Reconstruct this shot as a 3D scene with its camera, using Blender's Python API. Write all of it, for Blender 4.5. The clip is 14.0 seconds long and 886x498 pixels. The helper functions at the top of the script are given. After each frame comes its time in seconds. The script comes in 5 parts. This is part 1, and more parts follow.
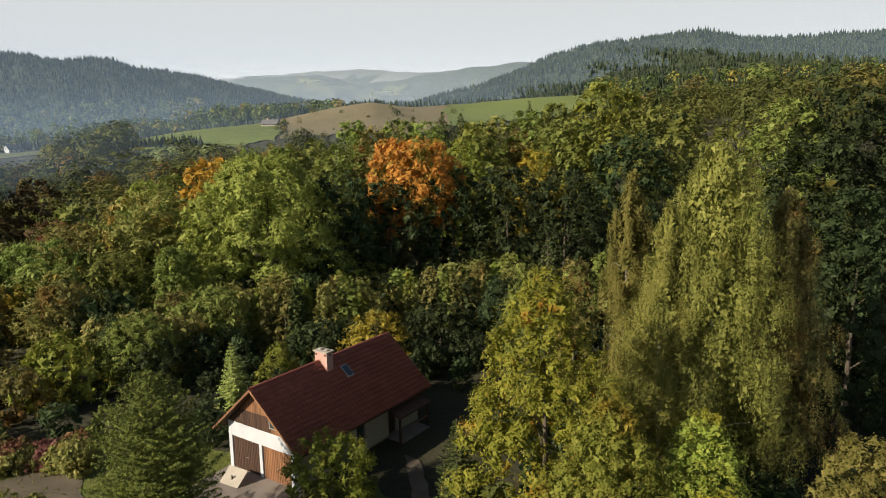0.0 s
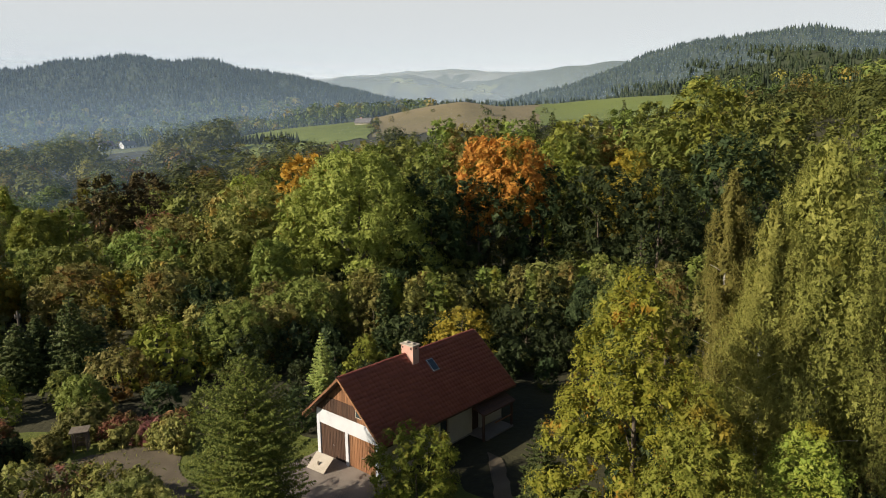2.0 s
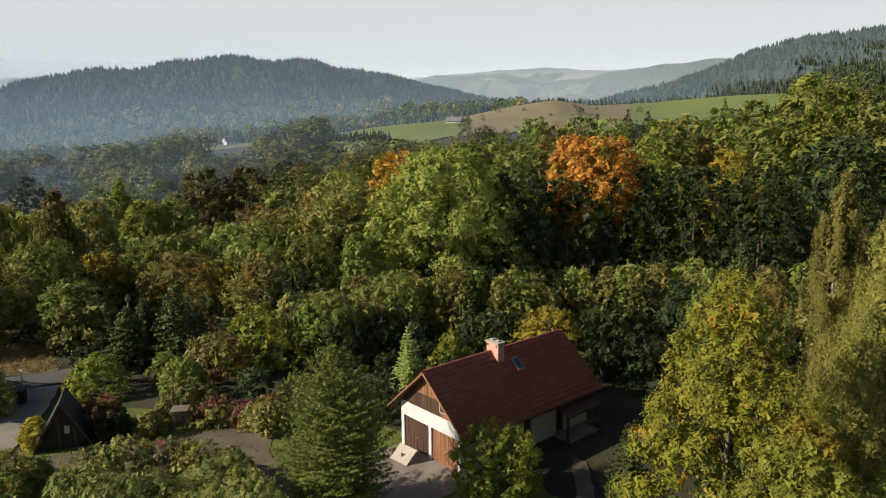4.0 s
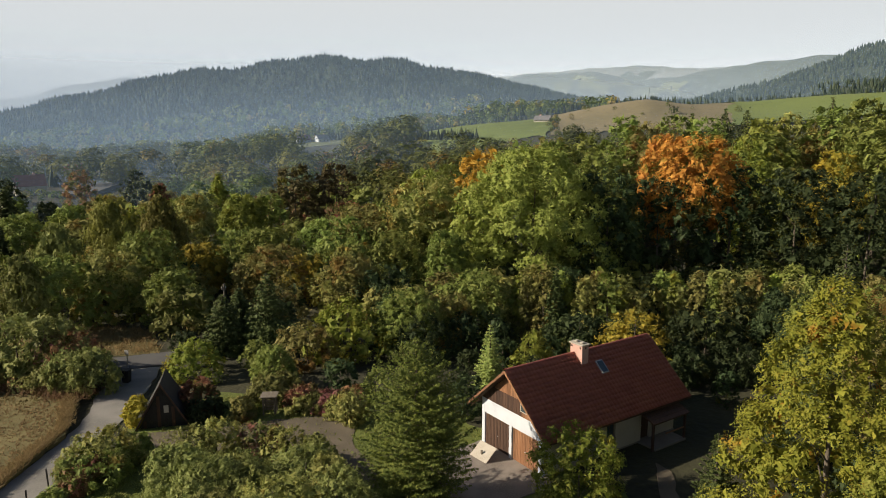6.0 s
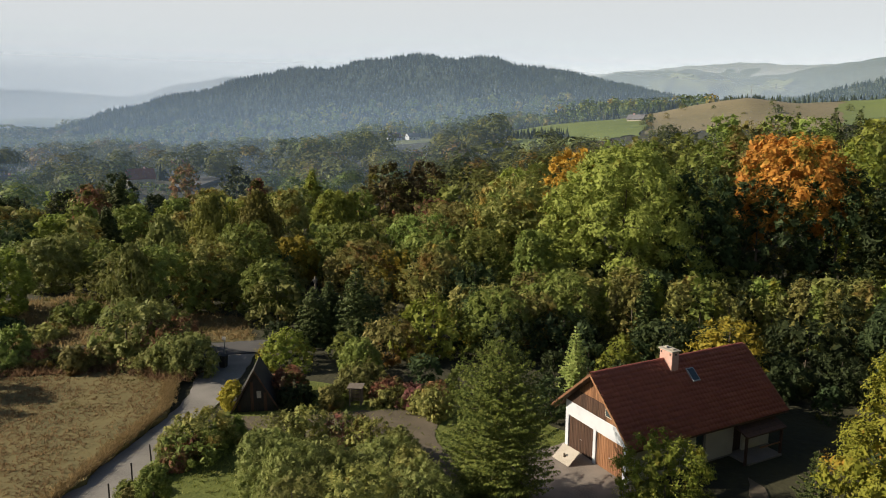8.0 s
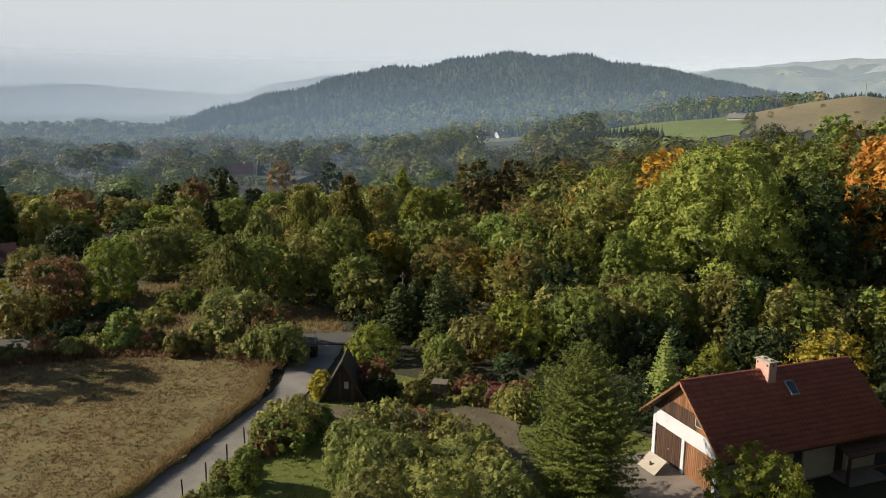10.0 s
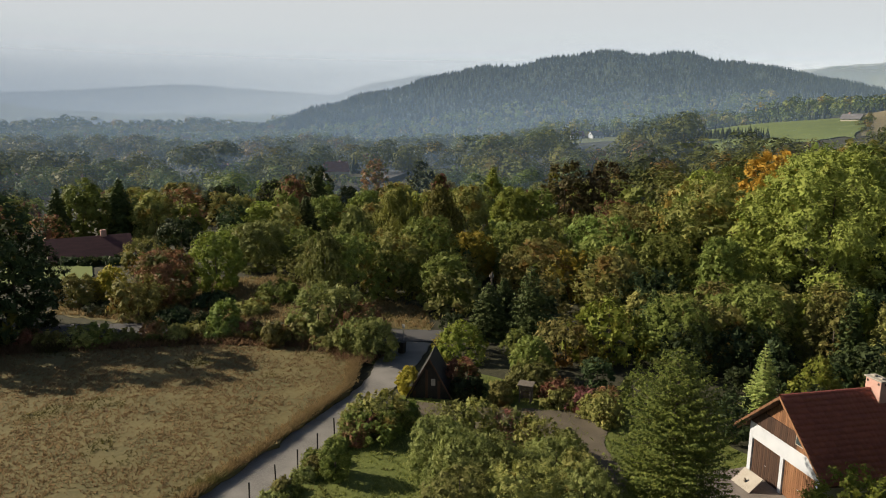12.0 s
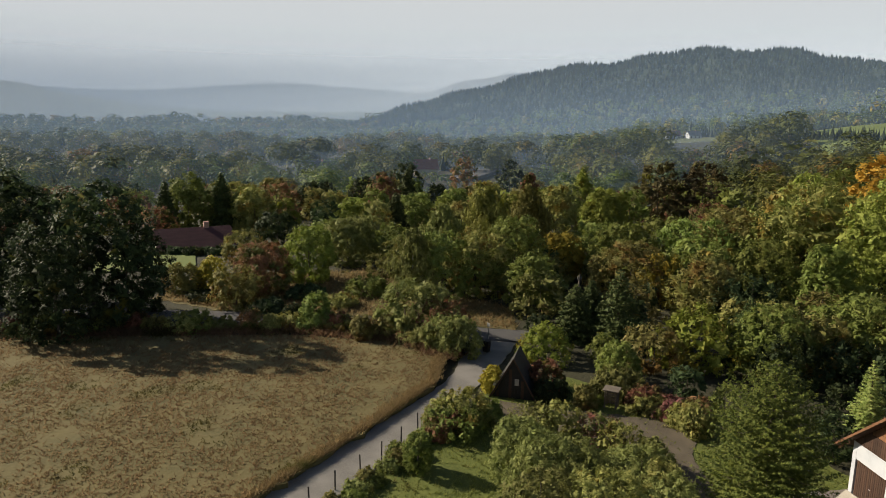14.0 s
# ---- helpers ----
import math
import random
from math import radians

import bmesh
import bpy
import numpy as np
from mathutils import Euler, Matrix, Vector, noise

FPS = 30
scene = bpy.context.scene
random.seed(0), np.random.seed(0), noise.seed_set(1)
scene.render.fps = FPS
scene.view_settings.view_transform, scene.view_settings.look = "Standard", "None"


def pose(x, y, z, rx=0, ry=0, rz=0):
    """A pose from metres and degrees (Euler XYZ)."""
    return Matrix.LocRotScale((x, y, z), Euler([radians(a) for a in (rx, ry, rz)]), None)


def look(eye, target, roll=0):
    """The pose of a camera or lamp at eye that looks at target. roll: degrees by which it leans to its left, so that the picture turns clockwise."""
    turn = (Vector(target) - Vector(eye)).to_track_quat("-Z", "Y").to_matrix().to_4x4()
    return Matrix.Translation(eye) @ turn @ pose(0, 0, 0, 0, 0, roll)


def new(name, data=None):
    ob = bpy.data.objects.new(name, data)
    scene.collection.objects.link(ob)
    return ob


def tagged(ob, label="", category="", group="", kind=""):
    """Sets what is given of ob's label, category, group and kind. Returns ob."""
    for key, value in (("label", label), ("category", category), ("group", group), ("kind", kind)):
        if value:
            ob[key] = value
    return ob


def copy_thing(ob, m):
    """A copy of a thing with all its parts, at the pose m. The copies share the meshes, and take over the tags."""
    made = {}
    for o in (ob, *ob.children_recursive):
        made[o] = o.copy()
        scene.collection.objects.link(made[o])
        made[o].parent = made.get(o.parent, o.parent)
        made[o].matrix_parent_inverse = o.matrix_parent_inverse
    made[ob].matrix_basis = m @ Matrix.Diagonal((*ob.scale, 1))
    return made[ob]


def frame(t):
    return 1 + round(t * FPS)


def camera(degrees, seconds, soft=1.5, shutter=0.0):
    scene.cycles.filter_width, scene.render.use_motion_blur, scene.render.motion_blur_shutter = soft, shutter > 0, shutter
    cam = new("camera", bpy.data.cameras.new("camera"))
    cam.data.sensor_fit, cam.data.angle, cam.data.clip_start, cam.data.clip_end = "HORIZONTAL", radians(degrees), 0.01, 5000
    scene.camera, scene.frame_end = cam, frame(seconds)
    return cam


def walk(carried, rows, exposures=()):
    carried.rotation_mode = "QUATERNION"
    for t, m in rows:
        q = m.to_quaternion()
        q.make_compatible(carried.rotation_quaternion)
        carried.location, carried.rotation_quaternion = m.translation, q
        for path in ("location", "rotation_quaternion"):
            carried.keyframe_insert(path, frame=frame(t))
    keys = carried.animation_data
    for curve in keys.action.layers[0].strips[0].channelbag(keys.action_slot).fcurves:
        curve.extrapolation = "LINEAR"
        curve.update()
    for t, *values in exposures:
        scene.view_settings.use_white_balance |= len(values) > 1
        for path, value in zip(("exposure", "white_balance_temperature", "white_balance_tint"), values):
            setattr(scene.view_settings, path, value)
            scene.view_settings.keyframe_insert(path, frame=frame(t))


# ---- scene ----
cam = camera(64.95, 14.0, soft=1.0)


def view(yaw, pitch, roll, x, y, z):
    """A camera pose: degrees turned to the left, tilted up and leaned."""
    return pose(x, y, z, 90 + pitch, 0, yaw) @ pose(0, 0, 0, 0, 0, roll)


PATH = [
    (0.0, view(0.008, -10.354, -0.952, 0.000, 0.000, 21.000)),
    (0.5, view(1.748, -10.312, -0.876, -0.029, 0.043, 20.930)),
    (1.0, view(3.627, -10.271, -0.743, -0.056, 0.080, 20.867)),
    (1.5, view(5.366, -10.250, -0.703, -0.082, 0.110, 20.810)),
    (2.0, view(7.268, -10.277, -0.666, -0.107, 0.134, 20.759)),
    (2.5, view(9.045, -10.273, -0.568, -0.130, 0.152, 20.714)),
    (3.0, view(10.928, -10.280, -0.513, -0.152, 0.165, 20.675)),
    (3.5, view(12.669, -10.304, -0.429, -0.171, 0.172, 20.641)),
    (4.0, view(14.535, -10.302, -0.356, -0.190, 0.174, 20.612)),
    (6.5, view(23.369, -10.407, -0.060, -0.253, 0.119, 20.536)),
    (7.0, view(25.204, -10.432, -0.020, -0.260, 0.097, 20.533)),
    (7.5, view(26.916, -10.443, 0.079, -0.264, 0.072, 20.534)),
    (8.0, view(28.775, -10.496, 0.156, -0.267, 0.044, 20.538)),
    (10.5, view(37.890, -10.732, 0.392, -0.246, -0.127, 20.601)),
    (11.0, view(39.804, -10.773, 0.400, -0.234, -0.165, 20.620)),
    (11.5, view(41.561, -10.782, 0.458, -0.221, -0.204, 20.641)),
    (12.0, view(43.442, -10.776, 0.526, -0.204, -0.244, 20.664)),
    (12.5, view(45.215, -10.807, 0.562, -0.185, -0.283, 20.688)),
    (13.0, view(47.117, -10.865, 0.612, -0.163, -0.323, 20.713)),
    (13.5, view(48.834, -10.920, 0.739, -0.139, -0.362, 20.739)),
    (14.0, view(50.697, -11.001, 0.785, -0.111, -0.401, 20.765)),
]
walk(cam, PATH, [(0.0, 0.33), (8.0, 0.36), (14.0, 0.22)])

# ---- sun and sky ----
SUN_AZ, SUN_EL = 116.0, 27.0
world = bpy.data.worlds.new("sky")
scene.world = world
world.use_nodes = True
sky = world.node_tree.nodes.new("ShaderNodeTexSky")
sky.sky_type, sky.sun_disc = "NISHITA", False
sky.sun_elevation, sky.sun_rotation = radians(SUN_EL), radians(-SUN_AZ)
sky.air_density, sky.dust_density, sky.ozone_density, sky.altitude = 1.0, 2.5, 1.0, 400
back = world.node_tree.nodes["Background"]
back.inputs["Strength"].default_value = 0.05
world.node_tree.links.new(sky.outputs["Color"], back.inputs["Color"])
sun = new("sun", bpy.data.lights.new("sun", "SUN"))
sun.data.energy, sun.data.angle, sun.data.color = 5.0, radians(0.6), (1.0, 0.87, 0.68)
sun.matrix_world = look((-math.sin(radians(SUN_AZ)) * 50, math.cos(radians(SUN_AZ)) * 50, 50 * math.tan(radians(SUN_EL))), (0, 0, 0))

# ---- materials ----
def material(name, rough=0.8, metal=0.0):
    m = bpy.data.materials.new(name)
    m.use_nodes = True
    b = m.node_tree.nodes["Principled BSDF"]
    b.inputs["Roughness"].default_value, b.inputs["Metallic"].default_value = rough, metal
    return m, m.node_tree, b


def ramp_of(tree, fac, colours):
    r = tree.nodes.new("ShaderNodeValToRGB")
    e = r.color_ramp.elements
    while len(e) < len(colours):
        e.new(0.5)
    for i, c in enumerate(colours):
        e[i].position = i / (len(colours) - 1)
        e[i].color = (*c, 1)
    tree.links.new(fac, r.inputs["Fac"])
    return r.outputs["Color"]


def blend(tree, fac, a, b, how="MIX"):
    n = tree.nodes.new("ShaderNodeMixRGB")
    n.blend_type = how
    for key, v in (("Fac", fac), ("Color1", a), ("Color2", b)):
        if isinstance(v, (int, float)):
            n.inputs[key].default_value = v
        elif isinstance(v, tuple):
            n.inputs[key].default_value = (*v, 1)
        else:
            tree.links.new(v, n.inputs[key])
    return n.outputs["Color"]


def noise_at(tree, scale, detail=4.0, stretch=(1, 1, 1), coords="Object"):
    c = tree.nodes.new("ShaderNodeTexCoord")
    p = tree.nodes.new("ShaderNodeMapping")
    p.inputs["Scale"].default_value = stretch
    n = tree.nodes.new("ShaderNodeTexNoise")
    n.inputs["Scale"].default_value, n.inputs["Detail"].default_value = scale, detail
    tree.links.new(c.outputs[coords], p.inputs["Vector"])
    tree.links.new(p.outputs["Vector"], n.inputs["Vector"])
    return n.outputs["Fac"]


def steeper(tree, fac, low, high):
    n = tree.nodes.new("ShaderNodeMapRange")
    n.inputs["From Min"].default_value, n.inputs["From Max"].default_value = low, high
    tree.links.new(fac, n.inputs["Value"])
    return n.outputs["Result"]


def surface(name, dark, mid, light, scale=1.0, fine=12.0, rough=0.85, bump=0.3, dist=0.05, stretch=(1, 1, 1), metal=0.0, per_object=0.0):
    """A worn surface: patches at one scale, grain at a finer one, relief from both."""
    m, t, b = material(name, rough, metal)
    patch = steeper(t, noise_at(t, scale, 5, stretch), 0.3, 0.7)
    grain = noise_at(t, scale * fine, 3, stretch)
    col = blend(t, steeper(t, grain, 0.25, 0.75), ramp_of(t, patch, [dark, mid, light]), ramp_of(t, grain, [dark, light]))
    if per_object:
        o = t.nodes.new("ShaderNodeObjectInfo")
        v = t.nodes.new("ShaderNodeMapRange")
        v.inputs["To Min"].default_value, v.inputs["To Max"].default_value = 1 - per_object, 1 + per_object
        t.links.new(o.outputs["Random"], v.inputs["Value"])
        col = blend(t, 1.0, col, v.outputs["Result"], "MULTIPLY")
    t.links.new(col, b.inputs["Base Color"])
    n = t.nodes.new("ShaderNodeBump")
    n.inputs["Strength"].default_value, n.inputs["Distance"].default_value = bump, dist
    t.links.new(grain, n.inputs["Height"])
    t.links.new(n.outputs["Normal"], b.inputs["Normal"])
    return m


def leaf_material(name, colours, accent=None, share=0.0, patch=0.35, glow=0.27, tint=False):
    """Foliage: each leaf its own shade, patches over the crown, some light shining through."""
    m, t, b = material(name, 0.62)
    b.inputs["Specular IOR Level"].default_value = 0.12
    g = t.nodes.new("ShaderNodeNewGeometry")
    centre = colours[len(colours) // 2]
    colours = [tuple(0.6 * p + 0.4 * q for p, q in zip(c, centre)) for c in colours]
    colours = [(p * 1.56, q * 1.38, s * 1.95) for p, q, s in colours]
    col = ramp_of(t, g.outputs["Random Per Island"], colours)
    if tint:
        a = t.nodes.new("ShaderNodeAttribute")
        a.attribute_name = "tint"
        col = blend(t, 0.85, col, ramp_of(t, a.outputs["Fac"], tint))
    if accent:
        p = steeper(t, noise_at(t, patch, 3), 0.72 - share, 0.82 - share)
        col = blend(t, p, col, blend(t, g.outputs["Random Per Island"], accent, tuple(0.6 * c for c in accent)))
    o = t.nodes.new("ShaderNodeObjectInfo")
    hue = t.nodes.new("ShaderNodeHueSaturation")
    for out, low, high in (("Hue", 0.478, 0.514), ("Value", 0.76, 1.26)):
        v = t.nodes.new("ShaderNodeMapRange")
        v.inputs["To Min"].default_value, v.inputs["To Max"].default_value = low, high
        t.links.new(o.outputs["Random"], v.inputs["Value"])
        t.links.new(v.outputs["Result"], hue.inputs[out])
    t.links.new(col, hue.inputs["Color"])
    t.links.new(hue.outputs["Color"], b.inputs["Base Color"])
    tr = t.nodes.new("ShaderNodeBsdfTranslucent")
    t.links.new(hue.outputs["Color"], tr.inputs["Color"])
    mix = t.nodes.new("ShaderNodeMixShader")
    mix.inputs["Fac"].default_value = glow
    t.links.new(b.outputs["BSDF"], mix.inputs[1])
    t.links.new(tr.outputs["BSDF"], mix.inputs[2])
    t.links.new(mix.outputs["Shader"], t.nodes["Material Output"].inputs["Surface"])
    return m


LEAVES = {
    "green": leaf_material("green_leaves", [(0.0672, 0.106, 0.0179), (0.123, 0.174, 0.0291), (0.202, 0.246, 0.0504)], (0.207, 0.2, 0.0345), 0.12),
    "bright": leaf_material("bright_green_leaves", [(0.0896, 0.14, 0.0202), (0.151, 0.207, 0.028), (0.224, 0.274, 0.0448)], (0.28, 0.29, 0.03), 0.15),
    "yellowgreen": leaf_material("yellow_green_leaves", [(0.09, 0.135, 0.0162), (0.144, 0.194, 0.0234), (0.225, 0.252, 0.0405)], (0.32, 0.27, 0.035), 0.18),
    "olive": leaf_material("olive_leaves", [(0.0896, 0.112, 0.0224), (0.168, 0.19, 0.0403), (0.269, 0.269, 0.0672)], (0.276, 0.188, 0.046), 0.2),
    "willow": leaf_material("grey_green_leaves", [(0.082, 0.11, 0.022), (0.135, 0.165, 0.036), (0.21, 0.235, 0.058)], (0.276, 0.213, 0.069), 0.12),
    # near-black green: deep woodland shade is put into this leaf colour
    "dark": leaf_material("shade_dark_leaves", [(0.0138, 0.0253, 0.00805), (0.0287, 0.0483, 0.0138), (0.0575, 0.0862, 0.023)], (0.138, 0.125, 0.023), 0.12),
    "ash": leaf_material("ash_leaves", [(0.115, 0.17, 0.027), (0.19, 0.255, 0.04), (0.27, 0.335, 0.062)], (0.26, 0.27, 0.05), 0.1),
    "maple": leaf_material("turning_maple_leaves", [(0.086, 0.116, 0.012), (0.146, 0.172, 0.0172), (0.224, 0.224, 0.0258)], (0.46, 0.22, 0.03), 0.13, 0.7),
    "birch": leaf_material("birch_leaves", [(0.1, 0.12, 0.021), (0.155, 0.18, 0.031), (0.24, 0.255, 0.052)], (0.3, 0.25, 0.05), 0.06, 0.4),
    "yellow": leaf_material("yellow_leaves", [(0.133, 0.148, 0.0148), (0.222, 0.215, 0.0222), (0.311, 0.266, 0.0333)], (0.44, 0.33, 0.035), 0.18),
    "orange": leaf_material("orange_leaves", [(0.189, 0.0861, 0.0148), (0.295, 0.143, 0.023), (0.369, 0.205, 0.0344)], (0.2, 0.17, 0.03), 0.2, 0.35),
    "gold": leaf_material("golden_leaves", [(0.197, 0.148, 0.0164), (0.303, 0.213, 0.023), (0.394, 0.271, 0.0328)], (0.24, 0.24, 0.04), 0.12, 0.3),
    "rust": leaf_material("rust_brown_leaves", [(0.11, 0.064, 0.026), (0.18, 0.105, 0.04), (0.27, 0.165, 0.065)], (0.15, 0.16, 0.045), 0.25, 0.5),
    "red": leaf_material("reddish_leaves", [(0.13, 0.09, 0.045), (0.21, 0.12, 0.065), (0.33, 0.16, 0.11)], (0.15, 0.17, 0.045), 0.3, 0.9),
    "copper": leaf_material("copper_leaves", [(0.03, 0.028, 0.01), (0.058, 0.053, 0.017), (0.1, 0.09, 0.027)], (0.138, 0.125, 0.023), 0.15),
    "bush": leaf_material("glossy_bush_leaves", [(0.069, 0.112, 0.0138), (0.138, 0.2, 0.023), (0.276, 0.3, 0.046)], (0.359, 0.3, 0.046), 0.1, 0.8),
    "spruce": leaf_material("spruce_needles", [(0.0276, 0.048, 0.011), (0.054, 0.082, 0.019), (0.096, 0.12, 0.03)], glow=0.12),
    "fir": leaf_material("fir_needles", [(0.042, 0.062, 0.01), (0.08, 0.105, 0.017), (0.145, 0.165, 0.026)], (0.18, 0.2, 0.03), 0.14, 0.5, glow=0.2),
    "larch": leaf_material("larch_needles", [(0.124, 0.188, 0.0345), (0.207, 0.263, 0.0575), (0.304, 0.338, 0.092)], glow=0.25),
}
WORDS = {
    "green": "green", "bright": "bright fresh green", "yellowgreen": "yellow-green", "olive": "olive green", "willow": "grey-green",
    "dark": "dark shade-toned green", "ash": "broad round mid-green", "maple": "yellow-green turning orange", "birch": "yellowing pale green",
    "yellow": "autumn yellow", "orange": "autumn orange", "rust": "rust-brown", "gold": "golden autumn", "red": "reddish", "copper": "dark copper-brown",
    "bush": "glossy green", "spruce": "dark blue-green", "fir": "thick green", "larch": "pale green",
}
BARK = surface("bark", (0.05, 0.04, 0.03), (0.1, 0.08, 0.06), (0.17, 0.14, 0.11), 2, 10, 0.9, 0.8, 0.05, (1, 1, 0.25))
BIRCH_BARK = surface("birch_bark", (0.12, 0.11, 0.1), (0.5, 0.48, 0.44), (0.7, 0.68, 0.64), 1.5, 6, 0.8, 0.4, 0.02, (1, 1, 3))


# ---- shape of the land ----
def smooth(a, b, v):
    u = np.clip((np.asarray(v, float) - a) / (b - a), 0.0, 1.0)
    return u * u * (3.0 - 2.0 * u)


EYE = 21.0


def rise(az, azimuths, degrees):
    return np.tan(np.radians(np.interp(az, azimuths, degrees)))


def ground_height(x, y):
    """Height of the land: level near the house, a valley to the west, wooded hills all round."""
    x, y = np.asarray(x, float), np.asarray(y, float)
    r = np.hypot(x, y)
    az = np.degrees(np.arctan2(-x, y))
    near = -14.0 * smooth(80, 300, r) * smooth(8, 40, az) * (1 - smooth(120, 160, az))
    near = near + 20.0 * smooth(70, 230, r) * smooth(-2, -24, az)
    crest = EYE + 560 * rise(az, (-60, -20, -8, -2, 2, 5.6, 9, 14, 25, 45, 100), (2.4, 2.2, 1.5, 1.0, 1.1, 1.45, 1.0, 0.3, -1.3, -3.4, -3.4))
    hill = EYE - 13 + 1400 * rise(az, (-60, -23, -20, -12.5, -8, -1.7, 4.4, 9, 10.5, 17.5, 22, 24.5, 32, 38, 42.5, 48, 52, 58, 100),
                                  (5.0, 5.8, 6.4, 6.0, 4.7, 2.6, 1.3, 1.2, 1.9, 3.6, 4.2, 5.0, 5.0, 4.2, 3.6, 2.3, 1.1, -0.4, -0.6))
    west = EYE + 2300 * rise(az, (-60, -12, -7, -3, 1, 4, 6.5, 8.4, 10, 12, 14, 17, 20, 30, 62, 68, 72, 77, 80, 83, 100),
                             (4.0, 4.6, 4.5, 4.25, 3.7, 3.2, 3.0, 3.6, 3.85, 3.6, 3.5, 3.3, 2.6, 0.4, -0.2, -0.2, 0.1, 0.8, 1.45, 1.8, 2.4))
    far = EYE + 4300 * rise(az, (-60, -8, 0, 5, 7, 9, 12, 17, 22, 40, 45, 50, 52, 55, 59, 63, 68, 72, 76, 100),
                            (3.4, 3.6, 3.8, 4.1, 4.2, 4.05, 3.8, 3.4, 3.0, 2.4, 3.2, 2.35, 1.5, 1.65, 1.95, 2.15, 1.9, 1.5, 1.4, 1.6))
    z = near + (crest - near) * smooth(240, 560, r)
    z = z + (hill - z) * smooth(640, 1400, r)
    dip = np.minimum(z, EYE)
    z = z + (dip - z) * smooth(1450, 1900, r)
    z = z + (west - z) * smooth(1750, 2300, r)
    z = z + (np.minimum(west, EYE) - z) * smooth(2350, 2800, r)
    z = z + (far - z) * smooth(2700, 4300, r)
    big = smooth(90, 400, r) * np.minimum(r / 260, 5.0)
    folds = smooth(1800, 2600, r) * 5.0 * (np.sin(x / 190 + 0.6) * np.cos(y / 230 + 1.1) + 0.5 * np.sin(x / 83 - y / 97))
    return z + folds + big * (np.sin(x / 61 + 1.3) * np.cos(y / 47) + 0.6 * np.sin(x / 23 + y / 31))


# ---- mesh tools ----
rng = np.random.default_rng(7)


def quick_mesh(name, verts, faces):
    """A mesh from arrays: verts (n, 3), faces (m, 3 or 4)."""
    me = bpy.data.meshes.new(name)
    verts, faces = np.asarray(verts, np.float32), np.asarray(faces, np.int32)
    k = faces.shape[1]
    me.vertices.add(len(verts))
    me.vertices.foreach_set("co", verts.ravel())
    me.loops.add(faces.size)
    me.loops.foreach_set("vertex_index", faces.ravel())
    me.polygons.add(len(faces))
    me.polygons.foreach_set("loop_start", np.arange(0, faces.size, k, dtype=np.int32))
    me.update(calc_edges=True)
    return me


def under(name, me, mat, parent=None, label=""):
    ob = new(name, me)
    if mat and not me.materials:
        me.materials.append(mat)
    ob.parent = parent
    return tagged(ob, label)


def part(name, bm, mat, parent=None, label=""):
    """One bmesh as one mesh object under a thing or a part."""
    me = bpy.data.meshes.new(name)
    bm.to_mesh(me)
    bm.free()
    return under(name, me, mat, parent, label)


def thing(name, m, label, category, group="", kind=""):
    ob = new(name)
    ob.empty_display_size = 0.3
    ob.matrix_world = m
    return tagged(ob, label, category, group, kind)


def add_box(bm, x0, y0, z0, x1, y1, z1, bevel=0.0):
    made = bmesh.ops.create_cube(bm, size=1)["verts"]
    bmesh.ops.scale(bm, vec=(x1 - x0, y1 - y0, z1 - z0), verts=made)
    bmesh.ops.translate(bm, vec=((x0 + x1) / 2, (y0 + y1) / 2, (z0 + z1) / 2), verts=made)
    if bevel:
        edges = list({e for v in made for e in v.link_edges})
        bmesh.ops.bevel(bm, geom=edges, offset=bevel, segments=1, affect="EDGES")
    return bm


def box(x0, y0, z0, x1, y1, z1, bevel=0.0):
    return add_box(bmesh.new(), x0, y0, z0, x1, y1, z1, bevel)


def prism(points, a, b, axis="y"):
    """A polygon of (x, z) drawn out along y from a to b (or of (x, y) along z)."""
    bm = bmesh.new()
    ends = []
    for d in (a, b):
        ends.append([bm.verts.new((p, d, q) if axis == "y" else (p, q, d)) for p, q in points])
    bm.faces.new(ends[0])
    bm.faces.new(ends[1][::-1])
    n = len(points)
    for i in range(n):
        bm.faces.new((ends[0][i], ends[1][i], ends[1][(i + 1) % n], ends[0][(i + 1) % n]))
    bmesh.ops.recalc_face_normals(bm, faces=bm.faces)
    return bm


def tubes(rows, sides=7):
    """Tapered tubes: rows of (points, radii); returns verts and quads."""
    verts, faces, base = [], [], 0
    for pts, radii in rows:
        pts = np.asarray(pts, float)
        way = np.gradient(pts, axis=0)
        way /= np.linalg.norm(way, axis=1, keepdims=True) + 1e-9
        side = np.cross(way, (0.31, 0.93, 0.2))
        side /= np.linalg.norm(side, axis=1, keepdims=True) + 1e-9
        up = np.cross(way, side)
        a = np.arange(sides) * 2 * np.pi / sides
        ring = pts[:, None] + np.asarray(radii)[:, None, None] * (np.cos(a)[None, :, None] * side[:, None] + np.sin(a)[None, :, None] * up[:, None])
        verts.append(ring.reshape(-1, 3))
        for i in range(len(pts) - 1):
            for j in range(sides):
                k = (j + 1) % sides
                faces.append((base + i * sides + j, base + i * sides + k, base + (i + 1) * sides + k, base + (i + 1) * sides + j))
        base += len(pts) * sides
    return np.concatenate(verts), np.array(faces)


def unit(v):
    return v / (np.linalg.norm(v, axis=-1, keepdims=True) + 1e-9)


